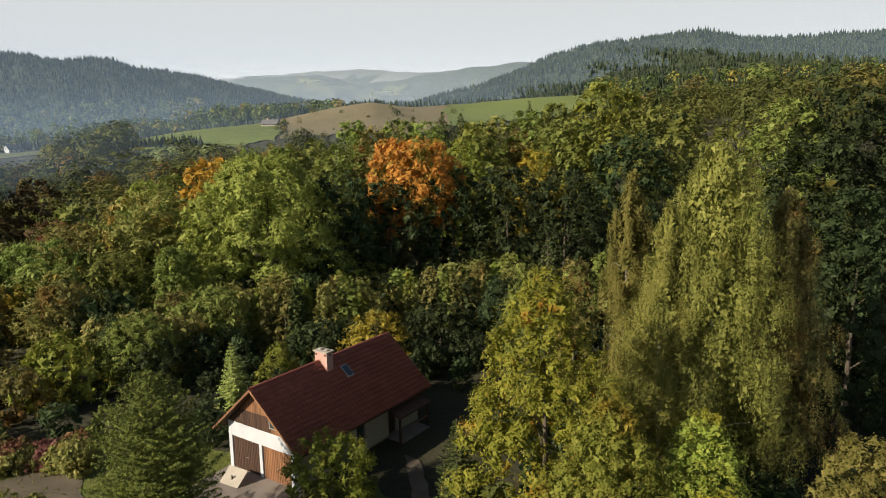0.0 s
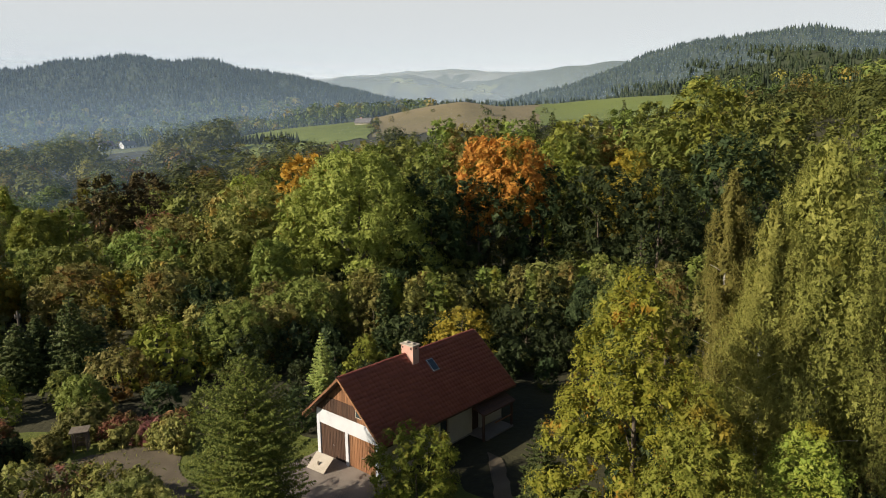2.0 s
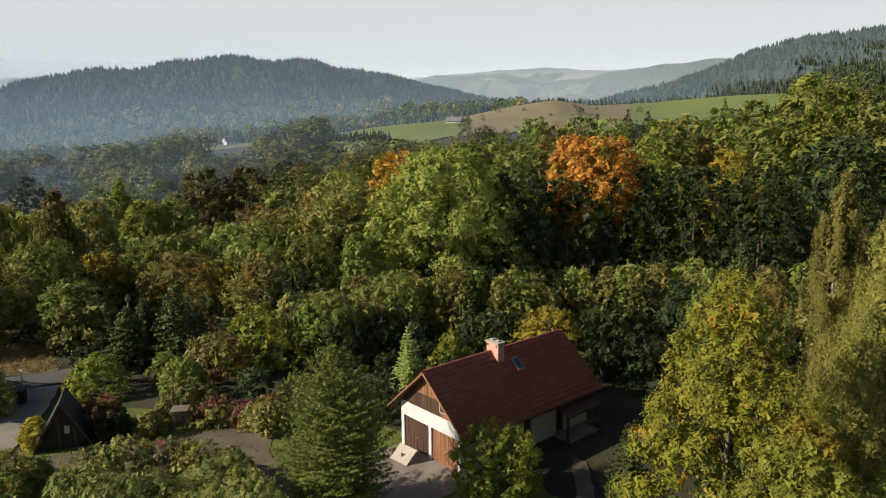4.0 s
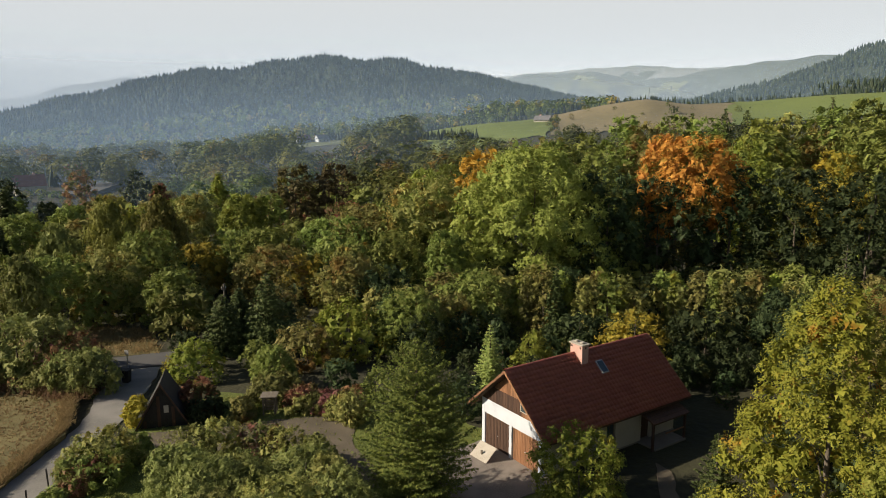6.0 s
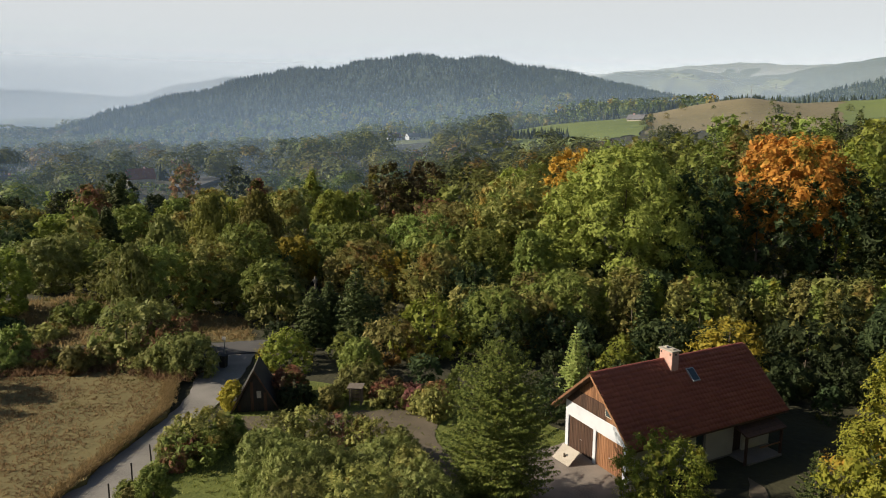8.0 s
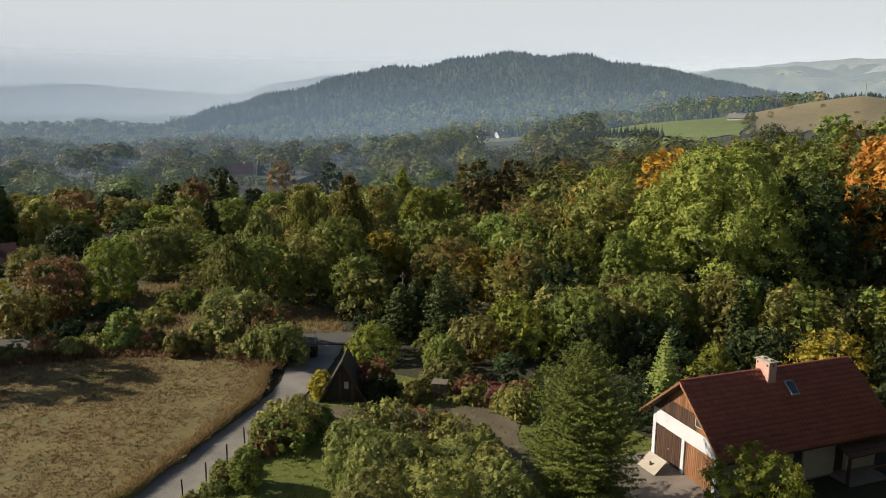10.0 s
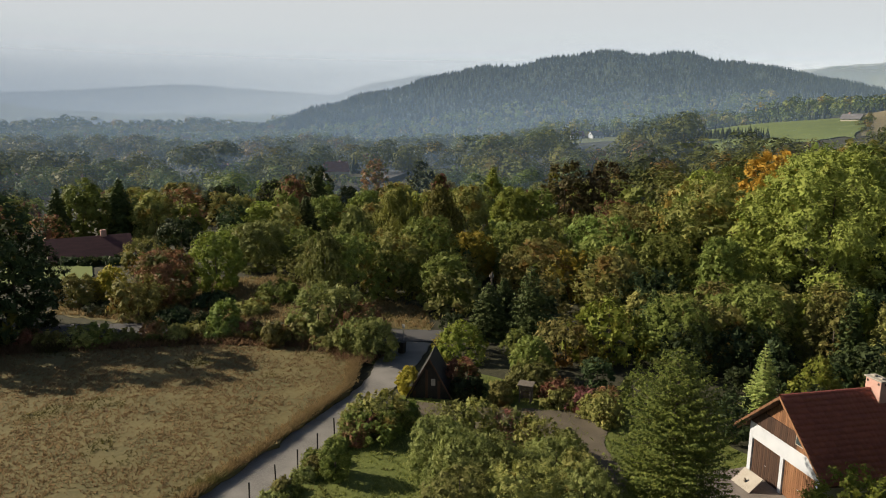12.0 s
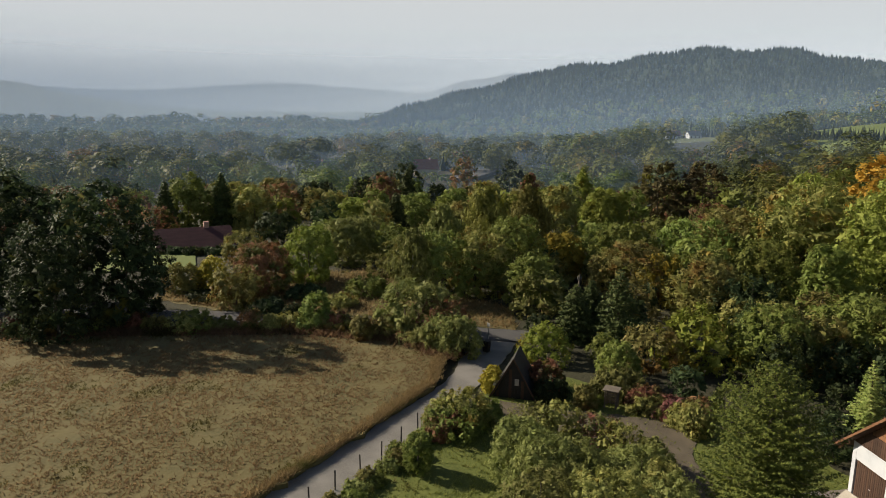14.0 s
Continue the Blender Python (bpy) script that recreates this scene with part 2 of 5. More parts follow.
def leaf_tris(at, normal, size, droop=0.0, slim=0.6):
    """Pointed single leaves at the given places."""
    n = len(at)
    normal = unit(normal)
    along = rng.normal(size=(n, 3))
    along[:, 2] -= droop
    along = unit(along - (along * normal).sum(1, keepdims=True) * normal)
    across = np.cross(normal, along)
    size = np.broadcast_to(np.asarray(size, float), (n,))[:, None] * rng.uniform(0.7, 1.35, (n, 1))
    tri = np.stack([at - along * size * 0.4 + across * size * slim * 0.5, at - along * size * 0.3 - across * size * slim * 0.5, at + along * size * 0.65], 1)
    return tri.reshape(-1, 3), np.arange(3 * n).reshape(-1, 3)


def wavy(p, k, turn=0.0):
    """A smooth bumpy field over places, about -1 to 1."""
    return (np.sin(p[:, 0] * k + 1.7 + turn) * np.cos(p[:, 1] * k * 0.9 + turn * 2) + np.sin(p[:, 2] * k * 1.2 + p[:, 0] * k * 0.5 + turn)) * 0.5


def sprigs(lobes, n, twig, per=8, inner=0.25):
    """Leaf places in sprigs over the surface of overlapping uneven lobes, thinned where one lies in another."""
    c, rad = np.array([l[0] for l in lobes]), np.array([l[1] for l in lobes])
    weight = rad[:, 0] * rad[:, 2]
    weight[0] *= 0.5
    outward = unit((c - c[0]) * (1, 1, 0.6) + (0, 0, 0.01))
    m = int(n / per * 2.4) + 8
    pick = rng.choice(len(lobes), size=m, p=weight / weight.sum())
    u = unit(rng.normal(size=(m, 3)) + 0.75 * outward[pick] + (0, 0, 0.5))
    turn = rng.uniform(0, 6)
    rough = 1 + 0.16 * wavy(u * 3 + c[pick], 2.2, turn)
    inside = rng.random(m) < inner
    deep = np.where(inside, rng.uniform(0.25, 0.75, m), 1 - 0.22 * rng.random(m) ** 1.5) * rough
    at = c[pick] + u * rad[pick] * deep[:, None]
    buried = np.zeros(m)
    for k in range(len(lobes)):
        q = (((at - c[k]) / rad[k]) ** 2).sum(1)
        buried += (q < 0.55) & (pick != k)
    keep = np.flatnonzero((buried == 0) | (rng.random(m) < 0.1))[: int(n / per) + 1]
    at, u, inside = at[keep], u[keep], inside[keep]
    way = unit(u + (0, 0, 0.3) + 0.45 * rng.normal(size=u.shape))
    long = twig * rng.uniform(0.5, 1.5, (len(at), 1, 1))
    s = rng.random((len(at), per, 1))
    pts = at[:, None] + way[:, None] * long * (s - 0.35) + rng.normal(size=(len(at), per, 3)) * twig * 0.27 * (1.1 - 0.6 * s)
    return pts.reshape(-1, 3), np.repeat(u, per, 0), np.repeat(inside, per)


def trunk_rows(h, radius, crown_r, limbs, low=0.25, lean=0.04):
    z = np.linspace(0, h * 0.9, 9)
    bend = np.stack([np.sin(z / h * 3 + rng.uniform(0, 6)) * lean * h * 0.3, np.cos(z / h * 2.3) * lean * h * 0.3 - lean * h * 0.3, z], 1)
    bend[:, 0] -= bend[0, 0]
    rad = radius * (1 - z / h) ** 0.8 + 0.02
    rad[0] *= 1.45
    rows = [(bend, rad)]
    for k in range(limbs):
        f = low + (0.8 - low) * k / max(limbs - 1, 1)
        i = f * 8 * 1.0
        root = np.array([np.interp(i, range(9), bend[:, j]) for j in range(3)])
        a = k * 2.4 + rng.uniform(-0.4, 0.4)
        out = crown_r * rng.uniform(0.55, 0.85) * (1.1 - 0.6 * f)
        tip = root + np.array([np.cos(a) * out, np.sin(a) * out, out * rng.uniform(0.4, 0.9)])
        s = np.linspace(0, 1, 5)[:, None]
        pts = root + (tip - root) * s + np.array([0, 0, 1]) * np.sin(s * np.pi) * 0.08 * out
        rows.append((pts, radius * 0.42 * (1 - f * 0.6) * (1 - s[:, 0] * 0.85)))
    return rows


def leaf_size(x, y):
    return float(np.clip(math.hypot(x, y) * 0.0033, 0.1, 0.5))


TREE_KIND = {"maple": "maple_tree", "ash": "ash_tree"}


def crown_lobes(height, radius, low, form="round"):
    """A core and many small overlapping boughs over a crown's uneven envelope."""
    bottom, tall = height * low, height * (1 - low)
    size = float(np.clip(radius * 0.17, 0.2, 1.25))
    count = int(np.clip(3.8 * radius * 0.5 * (radius + tall / 2) / size ** 2, 20, 210))
    turn = rng.uniform(0, 6.28, 3)
    lobes = [((0, 0, bottom + tall * 0.48), (radius * 0.72, radius * 0.72, tall * 0.44))]
    for k in range(count):
        f = (k + 0.5) / count
        a = k * 2.399 + rng.uniform(-0.4, 0.4)
        if form == "cone":
            swell = float(np.interp(f, (0, 0.2, 0.45, 0.7, 0.88, 1), (0.8, 1.0, 0.86, 0.58, 0.32, 0.05)))
        elif form == "dome":
            swell = math.sqrt(max(0.0, 1 - abs((f - 0.32) / 0.7) ** 2.4))
        else:
            swell = math.sqrt(max(0.02, 1 - ((f - 0.42) / 0.62) ** 2))
        lump = 1 + 0.11 * math.sin(2 * a + turn[0] + 3 * f) + 0.08 * math.sin(3 * a + turn[1] - 4 * f)
        own = size * rng.uniform(0.65, 1.45) * (0.75 + 0.35 * swell)
        out = max(0.0, radius * swell * lump * rng.uniform(0.8, 1.05) - own * 0.5)
        thick = own * rng.uniform(0.6, 1.0)
        z = min(bottom + tall * (f + 0.03 * math.sin(turn[2] + 2 * a)) - thick * 0.4, height - thick * 0.9)
        lobes.append(((math.cos(a) * out, math.sin(a) * out, max(z, thick * 0.6)), (own, own * rng.uniform(0.8, 1.2), thick)))
    return lobes


FORMS = {"maple": "cone", "yellowgreen": "cone", "ash": "dome"}


def leafy(look_of, x, y, height, radius, many=None, z=None):
    """A broadleaf tree or shrub: trunk with limbs, and a crown of many leaves on uneven lobes."""
    z = float(ground_height(x, y)) if z is None else z
    shrub = height < 5.6
    name = "shrub" if shrub else TREE_KIND.get(look_of, "broadleaf_tree")
    what = "shrub" if shrub else "tree"
    setting = "in the garden" if -36 < x < 4 and y < 44 else "at the meadow's edge" if x < -44 and y < 45 else "on the wooded slope"
    ob = thing(name, pose(x, y, z, 0, 0, rng.uniform(0, 360)), WORDS[look_of] + " " + what + " with uneven leafy crown " + setting, what)
    low = 0.02 if shrub else 0.42 if look_of == "orange" else 0.05
    lobes = crown_lobes(height, radius, low, FORMS.get(look_of, "round"))
    ls = leaf_size(x, y)
    far = math.hypot(x, y)
    cap = many or ((13000 if far < 38 else 4600 if far < 60 else 3000) if shrub else 38000 if far < 38 else (22000 if height > 14 else 9500) if far < 70 else 7800 if far < 100 else 6000 if far < 140 else 3800)
    area = 5.6 * radius * (radius + height)
    n = int(np.clip(1.5 * area / (ls * ls * 0.3), 1500, cap))
    ls = max(ls, math.sqrt(1.1 * area / (n * 0.3)) * 0.72)
    at, u, inside = sprigs(lobes, n, 0.07 * radius ** 0.6 + ls * 1.4)
    at[:, 2] = np.maximum(at[:, 2], 0.05)
    v, f = leaf_tris(at, u + 0.36 * rng.normal(size=u.shape) + (0, 0, 0.25), np.where(inside, ls * 2.2, ls * (0.95 if look_of == "ash" else 0.74)), 0.4)
    tv, tf = tubes(trunk_rows(height * (1 if shrub else 0.8), max(0.03, height * 0.012), radius, 2 if shrub else 5, 0.1 if shrub else 0.3), 4 if shrub else 6)
    under("trunk", quick_mesh("trunk", tv, tf), BARK, ob)
    under("crown", quick_mesh("crown", v, f), LEAVES[look_of], ob)
    return ob


def birch(look_of, x, y, height, radius):
    """A birch: pale stem, fine limbs and boughs with hanging strands of small leaves."""
    z = float(ground_height(x, y))
    ob = thing("birch_tree", pose(x, y, z, 0, 0, rng.uniform(0, 360)), WORDS[look_of] + " birch with drooping strands and a pale stem", "tree")
    ls = leaf_size(x, y)
    near = math.hypot(x, y) < 50
    per = 18 if near else 12
    boughs = int(np.clip(radius * height * 1.9, 50, 190))
    f = ((np.arange(boughs) + rng.uniform(0, 1, boughs)) / boughs) ** 0.8
    a = np.arange(boughs) * 2.399 + rng.uniform(-0.5, 0.5, boughs)
    profile = np.interp(f, (0, 0.2, 0.5, 0.75, 0.92, 1), (0.75, 1.0, 0.9, 0.62, 0.32, 0.03))
    out = radius * profile * rng.uniform(0.5, 0.95, boughs)
    reach = radius * rng.uniform(0.1, 0.24, boughs) * np.interp(f, (0, 0.6, 1), (1.1, 1.0, 0.5))
    mid = np.stack([np.cos(a) * out, np.sin(a) * out, height * (0.1 + 0.86 * f)], -1)
    strands = int(np.clip(radius * height * 55, 1500, 5300) if near else np.clip(radius * height * 22, 600, 950))
    pick = rng.choice(boughs, size=strands, p=reach ** 2 / (reach ** 2).sum())
    u = unit(rng.normal(size=(strands, 3)) + np.stack([np.cos(a[pick]), np.sin(a[pick]), 0.5 + 0 * pick], -1) * 0.7)
    u[:, 2] = np.abs(u[:, 2])
    start = mid[pick] + u * reach[pick][:, None] * (1, 1, 0.9) * rng.uniform(0.75, 1.05, (strands, 1))
    hang = rng.uniform(0.6, 2.6, strands) * np.interp(f[pick], (0, 0.7, 1), (1.0, 1.0, 0.35)) * height / 19
    s = rng.random((strands, per, 1)) ** 0.85
    flat = u * (1, 1, 0)
    at = start[:, None] + flat[:, None] * s * 0.3 * reach[pick][:, None, None] - np.array([0, 0, 1.0]) * hang[:, None, None] * s ** 1.2
    at = at.reshape(-1, 3) + rng.normal(scale=0.05 * height / 18, size=(strands * per, 3))
    nrm = np.repeat(u + flat, per, 0) + 0.45 * rng.normal(size=at.shape)
    size = np.full(len(at), ls * (0.55 if near else 0.8))
    core = len(at) // 5
    k = rng.integers(0, boughs, core)
    deep = mid[k] * np.stack([c := rng.uniform(0.3, 0.95, core), c, 0 * c + 1], -1) + rng.normal(size=(core, 3)) * reach[k][:, None] * 0.4 - np.stack([0 * c, 0 * c, hang.mean() * rng.random(core)], -1)
    at, nrm, size = np.concatenate([at, deep]), np.concatenate([nrm, unit(deep * (1, 1, 0)) + 0.5 * rng.normal(size=deep.shape)]), np.concatenate([size, np.full(core, ls * 2.3)])
    at[:, 2] = np.maximum(at[:, 2], 0.3)
    v, q = leaf_tris(at, nrm, size, 1.6)
    tv, tf = tubes(trunk_rows(height * 0.9, height * 0.007, radius * 0.8, 10, 0.25), 7)
    under("trunk", quick_mesh("trunk", tv, tf), BIRCH_BARK, ob)
    under("crown", quick_mesh("crown", v, q), LEAVES[look_of], ob)
    return ob


def conifer(look_of, x, y, height, radius):
    """A spruce, fir or larch: whorls of sloping branches with sprays of needles."""
    z = float(ground_height(x, y))
    ob = thing("larch_sapling" if look_of == "larch" else "fir_tree" if look_of == "fir" else "spruce_tree", pose(x, y, z),
               WORDS[look_of] + " conifer with tiered branches and a pointed top", "tree")
    ls = leaf_size(x, y) * (0.9 if math.hypot(x, y) < 40 else 1.1)
    full = look_of == "fir"
    whorls = int(np.clip(height / (0.17 if full else 0.26), 14, 60))
    at, nrm, rows = [], [], []
    airy = 0.45 if look_of == "larch" else 1.0
    for w in range(whorls):
        f = (w + 0.3) / whorls
        zz = height * (0.04 + 0.95 * f)
        reach = radius * ((1 - f) ** 0.78 * 1.02 + 0.03)
        if look_of == "fir":
            reach = radius * min(1.0, 1.9 * (1 - f) ** 0.9 + 0.04) * (0.92 + 0.1 * math.sin(w * 2.1))
        branches = int(np.clip(5 + 9 * (1 - f), 5, 13)) + 3 * full
        for b in range(branches):
            a = b * 2 * math.pi / branches + w * 1.1 + rng.uniform(-0.2, 0.2)
            long = reach * rng.uniform(0.6 if full else 0.72, 1.12)
            n = int(max(6, (long / ls) ** 1.3 * 11 * airy))
            s = rng.uniform(0.12, 1.0, n) ** 0.8
            wide = long * (0.42 if full else 0.34) * (1.08 - s)
            t = rng.uniform(-1, 1, n) * wide
            tilt = 0.55 - 0.5 * (1 - f) if full else 0.18 - 0.5 * (1 - f)
            px = np.cos(a) * s * long - np.sin(a) * t
            py = np.sin(a) * s * long + np.cos(a) * t
            pz = zz + s * long * tilt + 0.16 * long * s * s - 0.25 * np.abs(t)
            at.append(np.stack([px, py, pz], 1))
            nrm.append(np.stack([0.5 * np.cos(a) + 0 * px, 0.5 * np.sin(a) + 0 * px, 1.0 + 0 * px], 1))
        if w % 2 == 0:
            for b in range(4):
                a = b * 1.57 + w
                rows.append((np.array([(0, 0, zz), (math.cos(a) * reach * 0.5, math.sin(a) * reach * 0.5, zz - 0.05 * reach), (math.cos(a) * reach * 0.9, math.sin(a) * reach * 0.9, zz)]),
                             np.array([0.02, 0.012, 0.004]) * height / 8))
    at, nrm = np.concatenate(at), np.concatenate(nrm)
    at[:, 2] = np.maximum(at[:, 2], 0.08)
    most = 52000 if math.hypot(x, y) < 40 else 7000
    if len(at) > most:
        keep = rng.choice(len(at), most, replace=False)
        at, nrm, ls = at[keep], nrm[keep], ls * min(1.5, math.sqrt(len(at) / most))
    v, q = leaf_tris(at, nrm + 0.5 * rng.normal(size=nrm.shape), ls, 0.5, 0.5)
    rows.insert(0, (np.array([(0, 0, 0), (0.02, 0, height * 0.4), (0, 0.01, height * 0.99)]), np.array([0.02, 0.012, 0.002]) * height))
    tv, tf = tubes(rows, 5)
    under("trunk", quick_mesh("trunk", tv, tf), BARK, ob)
    under("needles", quick_mesh("needles", v, q), LEAVES[look_of], ob)
    return ob


# ---- land ----
GROUND = surface("woodland_ground", (0.016, 0.016, 0.008), (0.032, 0.032, 0.014), (0.06, 0.058, 0.024), 0.15, 14, 0.95, 0.6, 0.2)
FAR_WOOD = surface("far_wooded_hills", (0.02, 0.035, 0.018), (0.035, 0.055, 0.025), (0.07, 0.085, 0.04), 0.004, 9, 0.95, 0.8, 8.0)


def polar_mesh(name, azimuths, radii, lift=0.0):
    a, r = np.meshgrid(np.radians(azimuths), np.asarray(radii, float), indexing="ij")
    x, y = -np.sin(a) * r, np.cos(a) * r
    v = np.stack([x, y, ground_height(x, y) + lift], -1)
    n, m = a.shape
    i, j = np.meshgrid(np.arange(n - 1), np.arange(m - 1), indexing="ij")
    k = (i * m + j).ravel()
    return quick_mesh(name, v.reshape(-1, 3), np.stack([k + m, k + m + 1, k + 1, k], 1))


azimuths = np.concatenate([np.arange(-180, -50, 5), np.arange(-50, 105, 0.6), np.arange(105, 181, 5)])
radii = np.concatenate([[0.02, 12, 24, 36, 48, 60, 70], 80 * 1.045 ** np.arange(95)])
radii = radii[radii < 4800]
land = under("ground", polar_mesh("ground", azimuths, radii), GROUND)
land.data.materials.append(FAR_WOOD)
mid = np.array([radii[k % (len(radii) - 1)] for k in range(len(land.data.polygons))])
land.data.polygons.foreach_set("material_index", (mid > 640).astype(np.int32))
land.data.polygons.foreach_set("use_smooth", np.ones(len(mid), bool))
tagged(land, "leaf-littered woodland soil rising to wooded hills", "ground", "", "structure")


def ragged(points, step=0.7, amount=0.18):
    """A closed outline with its straight runs broken up a little."""
    out = []
    for (ax, ay), (bx, by) in zip(points, points[1:] + points[:1]):
        n = max(1, int(math.hypot(bx - ax, by - ay) / step))
        for k in range(n):
            w = noise.noise_vector((ax + (bx - ax) * k / n, ay + (by - ay) * k / n, 3.0)) * amount * 2
            out.append((ax + (bx - ax) * k / n + w.x, ay + (by - ay) * k / n + w.y))
    return out


def sheet(name, points, mat, top, label, category, amount=0.18, thick=0.25):
    pts = ragged(points, 0.7, amount)
    ob = part(name, prism(pts, top - thick, top, "z"), mat)
    return tagged(ob, label, category, "", "structure")


DRY_GRASS = surface("dry_meadow_grass", (0.088, 0.084, 0.03), (0.145, 0.118, 0.042), (0.2, 0.162, 0.062), 0.35, 9, 0.95, 0.55, 0.1)
LAWN = surface("mown_lawn", (0.06, 0.085, 0.014), (0.12, 0.15, 0.024), (0.18, 0.2, 0.04), 0.5, 14, 0.95, 0.8, 0.06)
GRAVEL = surface("gravel_track", (0.13, 0.124, 0.115), (0.21, 0.2, 0.185), (0.3, 0.285, 0.262), 0.5, 22, 0.95, 0.7, 0.03)
YARD = surface("yard_gravel", (0.06, 0.05, 0.034), (0.11, 0.09, 0.062), (0.17, 0.14, 0.1), 0.6, 20, 0.95, 0.7, 0.03)
ASPHALT = surface("old_asphalt", (0.05, 0.05, 0.053), (0.08, 0.08, 0.083), (0.12, 0.117, 0.115), 0.4, 25, 0.9, 0.4, 0.01)
CONCRETE = surface("concrete_apron", (0.14, 0.118, 0.1), (0.22, 0.19, 0.165), (0.3, 0.265, 0.235), 0.7, 16, 0.9, 0.3, 0.01)

sheet("meadow", [(-23.0, -12.0), (-29.3, 5.0), (-33.4, 15.3), (-36.0, 22.1), (-39.6, 31.2), (-43.6, 35.5), (-50.0, 34.2), (-56.0, 29.2), (-62.5, 20.2), (-70.0, 10.0), (-74.0, -12.0)],
      DRY_GRASS, 0.38, "rough dry ochre meadow grass beside the gravel track", "field", 0.3, 0.6)
sheet("lawn", [(-27.0, 3.0), (-30.2, 15.5), (-32.4, 22.6), (-34.2, 27.4), (-36.4, 33.0), (-35.0, 41.0), (-27.0, 43.5), (-17.0, 44.0), (-12.0, 41.0), (-2.0, 36.0), (4.0, 38.0), (4.0, 30.0), (-14.0, 6.0)],
      LAWN, 0.04, "sunlit green garden lawn between shrubs", "lawn", 0.3)
sheet("gravel_track", [(-20.0, -12.0), (-28.6, 11.0), (-30.6, 17.8), (-32.7, 22.6), (-34.5, 27.1), (-37.9, 34.6), (-41.4, 41.0), (-43.4, 43.8), (-46.8, 41.8), (-44.8, 39.2), (-41.2, 34.6), (-39.4, 31.4), (-36.0, 22.1), (-33.6, 15.3), (-30.1, 5.0), (-24.0, -12.0)],
      GRAVEL, 0.07, "grey gravel track between meadow and garden", "road", 0.15)
sheet("asphalt_road", [(-34.5, 58.0), (-41.8, 46.0), (-47.5, 40.4), (-57.5, 33.0), (-66.0, 24.6), (-84.0, 4.0), (-87.0, 6.5), (-68.6, 27.0), (-60.0, 35.6), (-49.6, 43.4), (-44.4, 48.2), (-37.5, 60.0)],
      ASPHALT, 0.09, "narrow old asphalt lane crossing behind the meadow", "road", 0.08)
sheet("yard", [(-35.2, 30.4), (-35.9, 32.6), (-33.7, 34.3), (-30.0, 36.4), (-27.9, 38.4), (-25.6, 39.9), (-22.8, 39.9), (-21.6, 38.2), (-20.0, 36.0), (-18.0, 34.2), (-17.0, 32.6), (-19.0, 32.4), (-21.6, 34.6), (-24.6, 35.2), (-27.6, 33.6), (-31.4, 31.6)],
      YARD, 0.075, "stony brown gravel yard beside the lawn", "yard", 0.25)
sheet("apron", [(-8.9, 37.9), (-13.4, 40.6), (-15.6, 37.0), (-16.6, 32.8), (-13.8, 31.6), (-9.6, 34.0), (-7.9, 36.4)],
      CONCRETE, 0.11, "pale cracked concrete apron before the garage", "driveway", 0.12)
sheet("garden_path", [(-2.6, 41.4), (-1.6, 40.8), (-0.4, 33.0), (-1.0, 29.0), (-2.2, 29.0), (-1.6, 33.0)], YARD, 0.085, "narrow stony path beside the house", "path", 0.12)

sheet("rough_grass", [(-46.0, 46.5), (-51.0, 43.6), (-60.6, 36.0), (-70.0, 26.4), (-79.0, 22.0), (-84.0, 36.0), (-76.0, 50.0), (-62.0, 50.0), (-52.0, 52.0)],
      DRY_GRASS, 0.03, "rough dry grass beyond the asphalt lane", "field", 0.3)

MEADOW = surface("green_meadow", (0.085, 0.12, 0.026), (0.13, 0.175, 0.036), (0.17, 0.21, 0.05), 0.01, 12, 0.95, 0.3, 0.3)
STUBBLE = surface("stubble_field", (0.11, 0.108, 0.05), (0.184, 0.15, 0.082), (0.253, 0.206, 0.114), 0.012, 20, 0.95, 0.3, 0.3)
CLEARING = surface("pale_clearing", (0.07, 0.09, 0.03), (0.11, 0.13, 0.045), (0.15, 0.16, 0.06), 0.02, 10, 0.95, 0.3, 0.3)


def far_field(name, a0, a1, r0, r1, mat, label, lift=0.5, skew=0.0):
    az = np.linspace(a0, a1, max(6, int((a1 - a0) * 2)))
    me = polar_mesh(name, az, np.linspace(r0, r1, 22), lift)
    co = np.array([v.co for v in me.vertices])
    k = np.degrees(np.arctan2(-co[:, 0], co[:, 1]))
    r = np.hypot(co[:, 0], co[:, 1])
    r = r * (1 + skew * (k - a0) / (a1 - a0) + 0.012 * np.sin(k * 1.9) + 0.008 * np.sin(k * 4.7))
    k = np.radians(k + 0.3 * np.sin(r / 19) + 0.15 * np.sin(r / 7))
    co[:, 0], co[:, 1] = -np.sin(k) * r, np.cos(k) * r
    co[:, 2] = ground_height(co[:, 0], co[:, 1]) + lift
    me.vertices.foreach_set("co", co.astype(np.float32).ravel())
    ob = under(name, me, mat)
    return tagged(ob, label, "field", "", "structure")


far_field("green_meadow", 13.0, 23.5, 395, 600, MEADOW, "smooth green hay meadow on the valley side")
far_field("stubble_field", -1.0, 12.6, 400, 640, STUBBLE, "brown harvested stubble field on a low hill")
far_field("hill_pasture", -14.0, -0.4, 420, 640, MEADOW, "pale green pasture on the low hill", 1.0)
far_field("distant_fields", 3.0, 12.5, 2030, 2120, CLEARING, "pale fields on a hazy distant ridge", 7.0)
far_field("misty_fields", 53.0, 70.0, 1750, 2000, CLEARING, "pale misty fields far down the valley", 7.0)
far_field("valley_clearing", 27.0, 40.0, 560, 640, CLEARING, "pale grass clearing at the foot of the hill")
far_field("far_clearing", 60.0, 80.0, 960, 1100, CLEARING, "pale fields in the hazy valley")
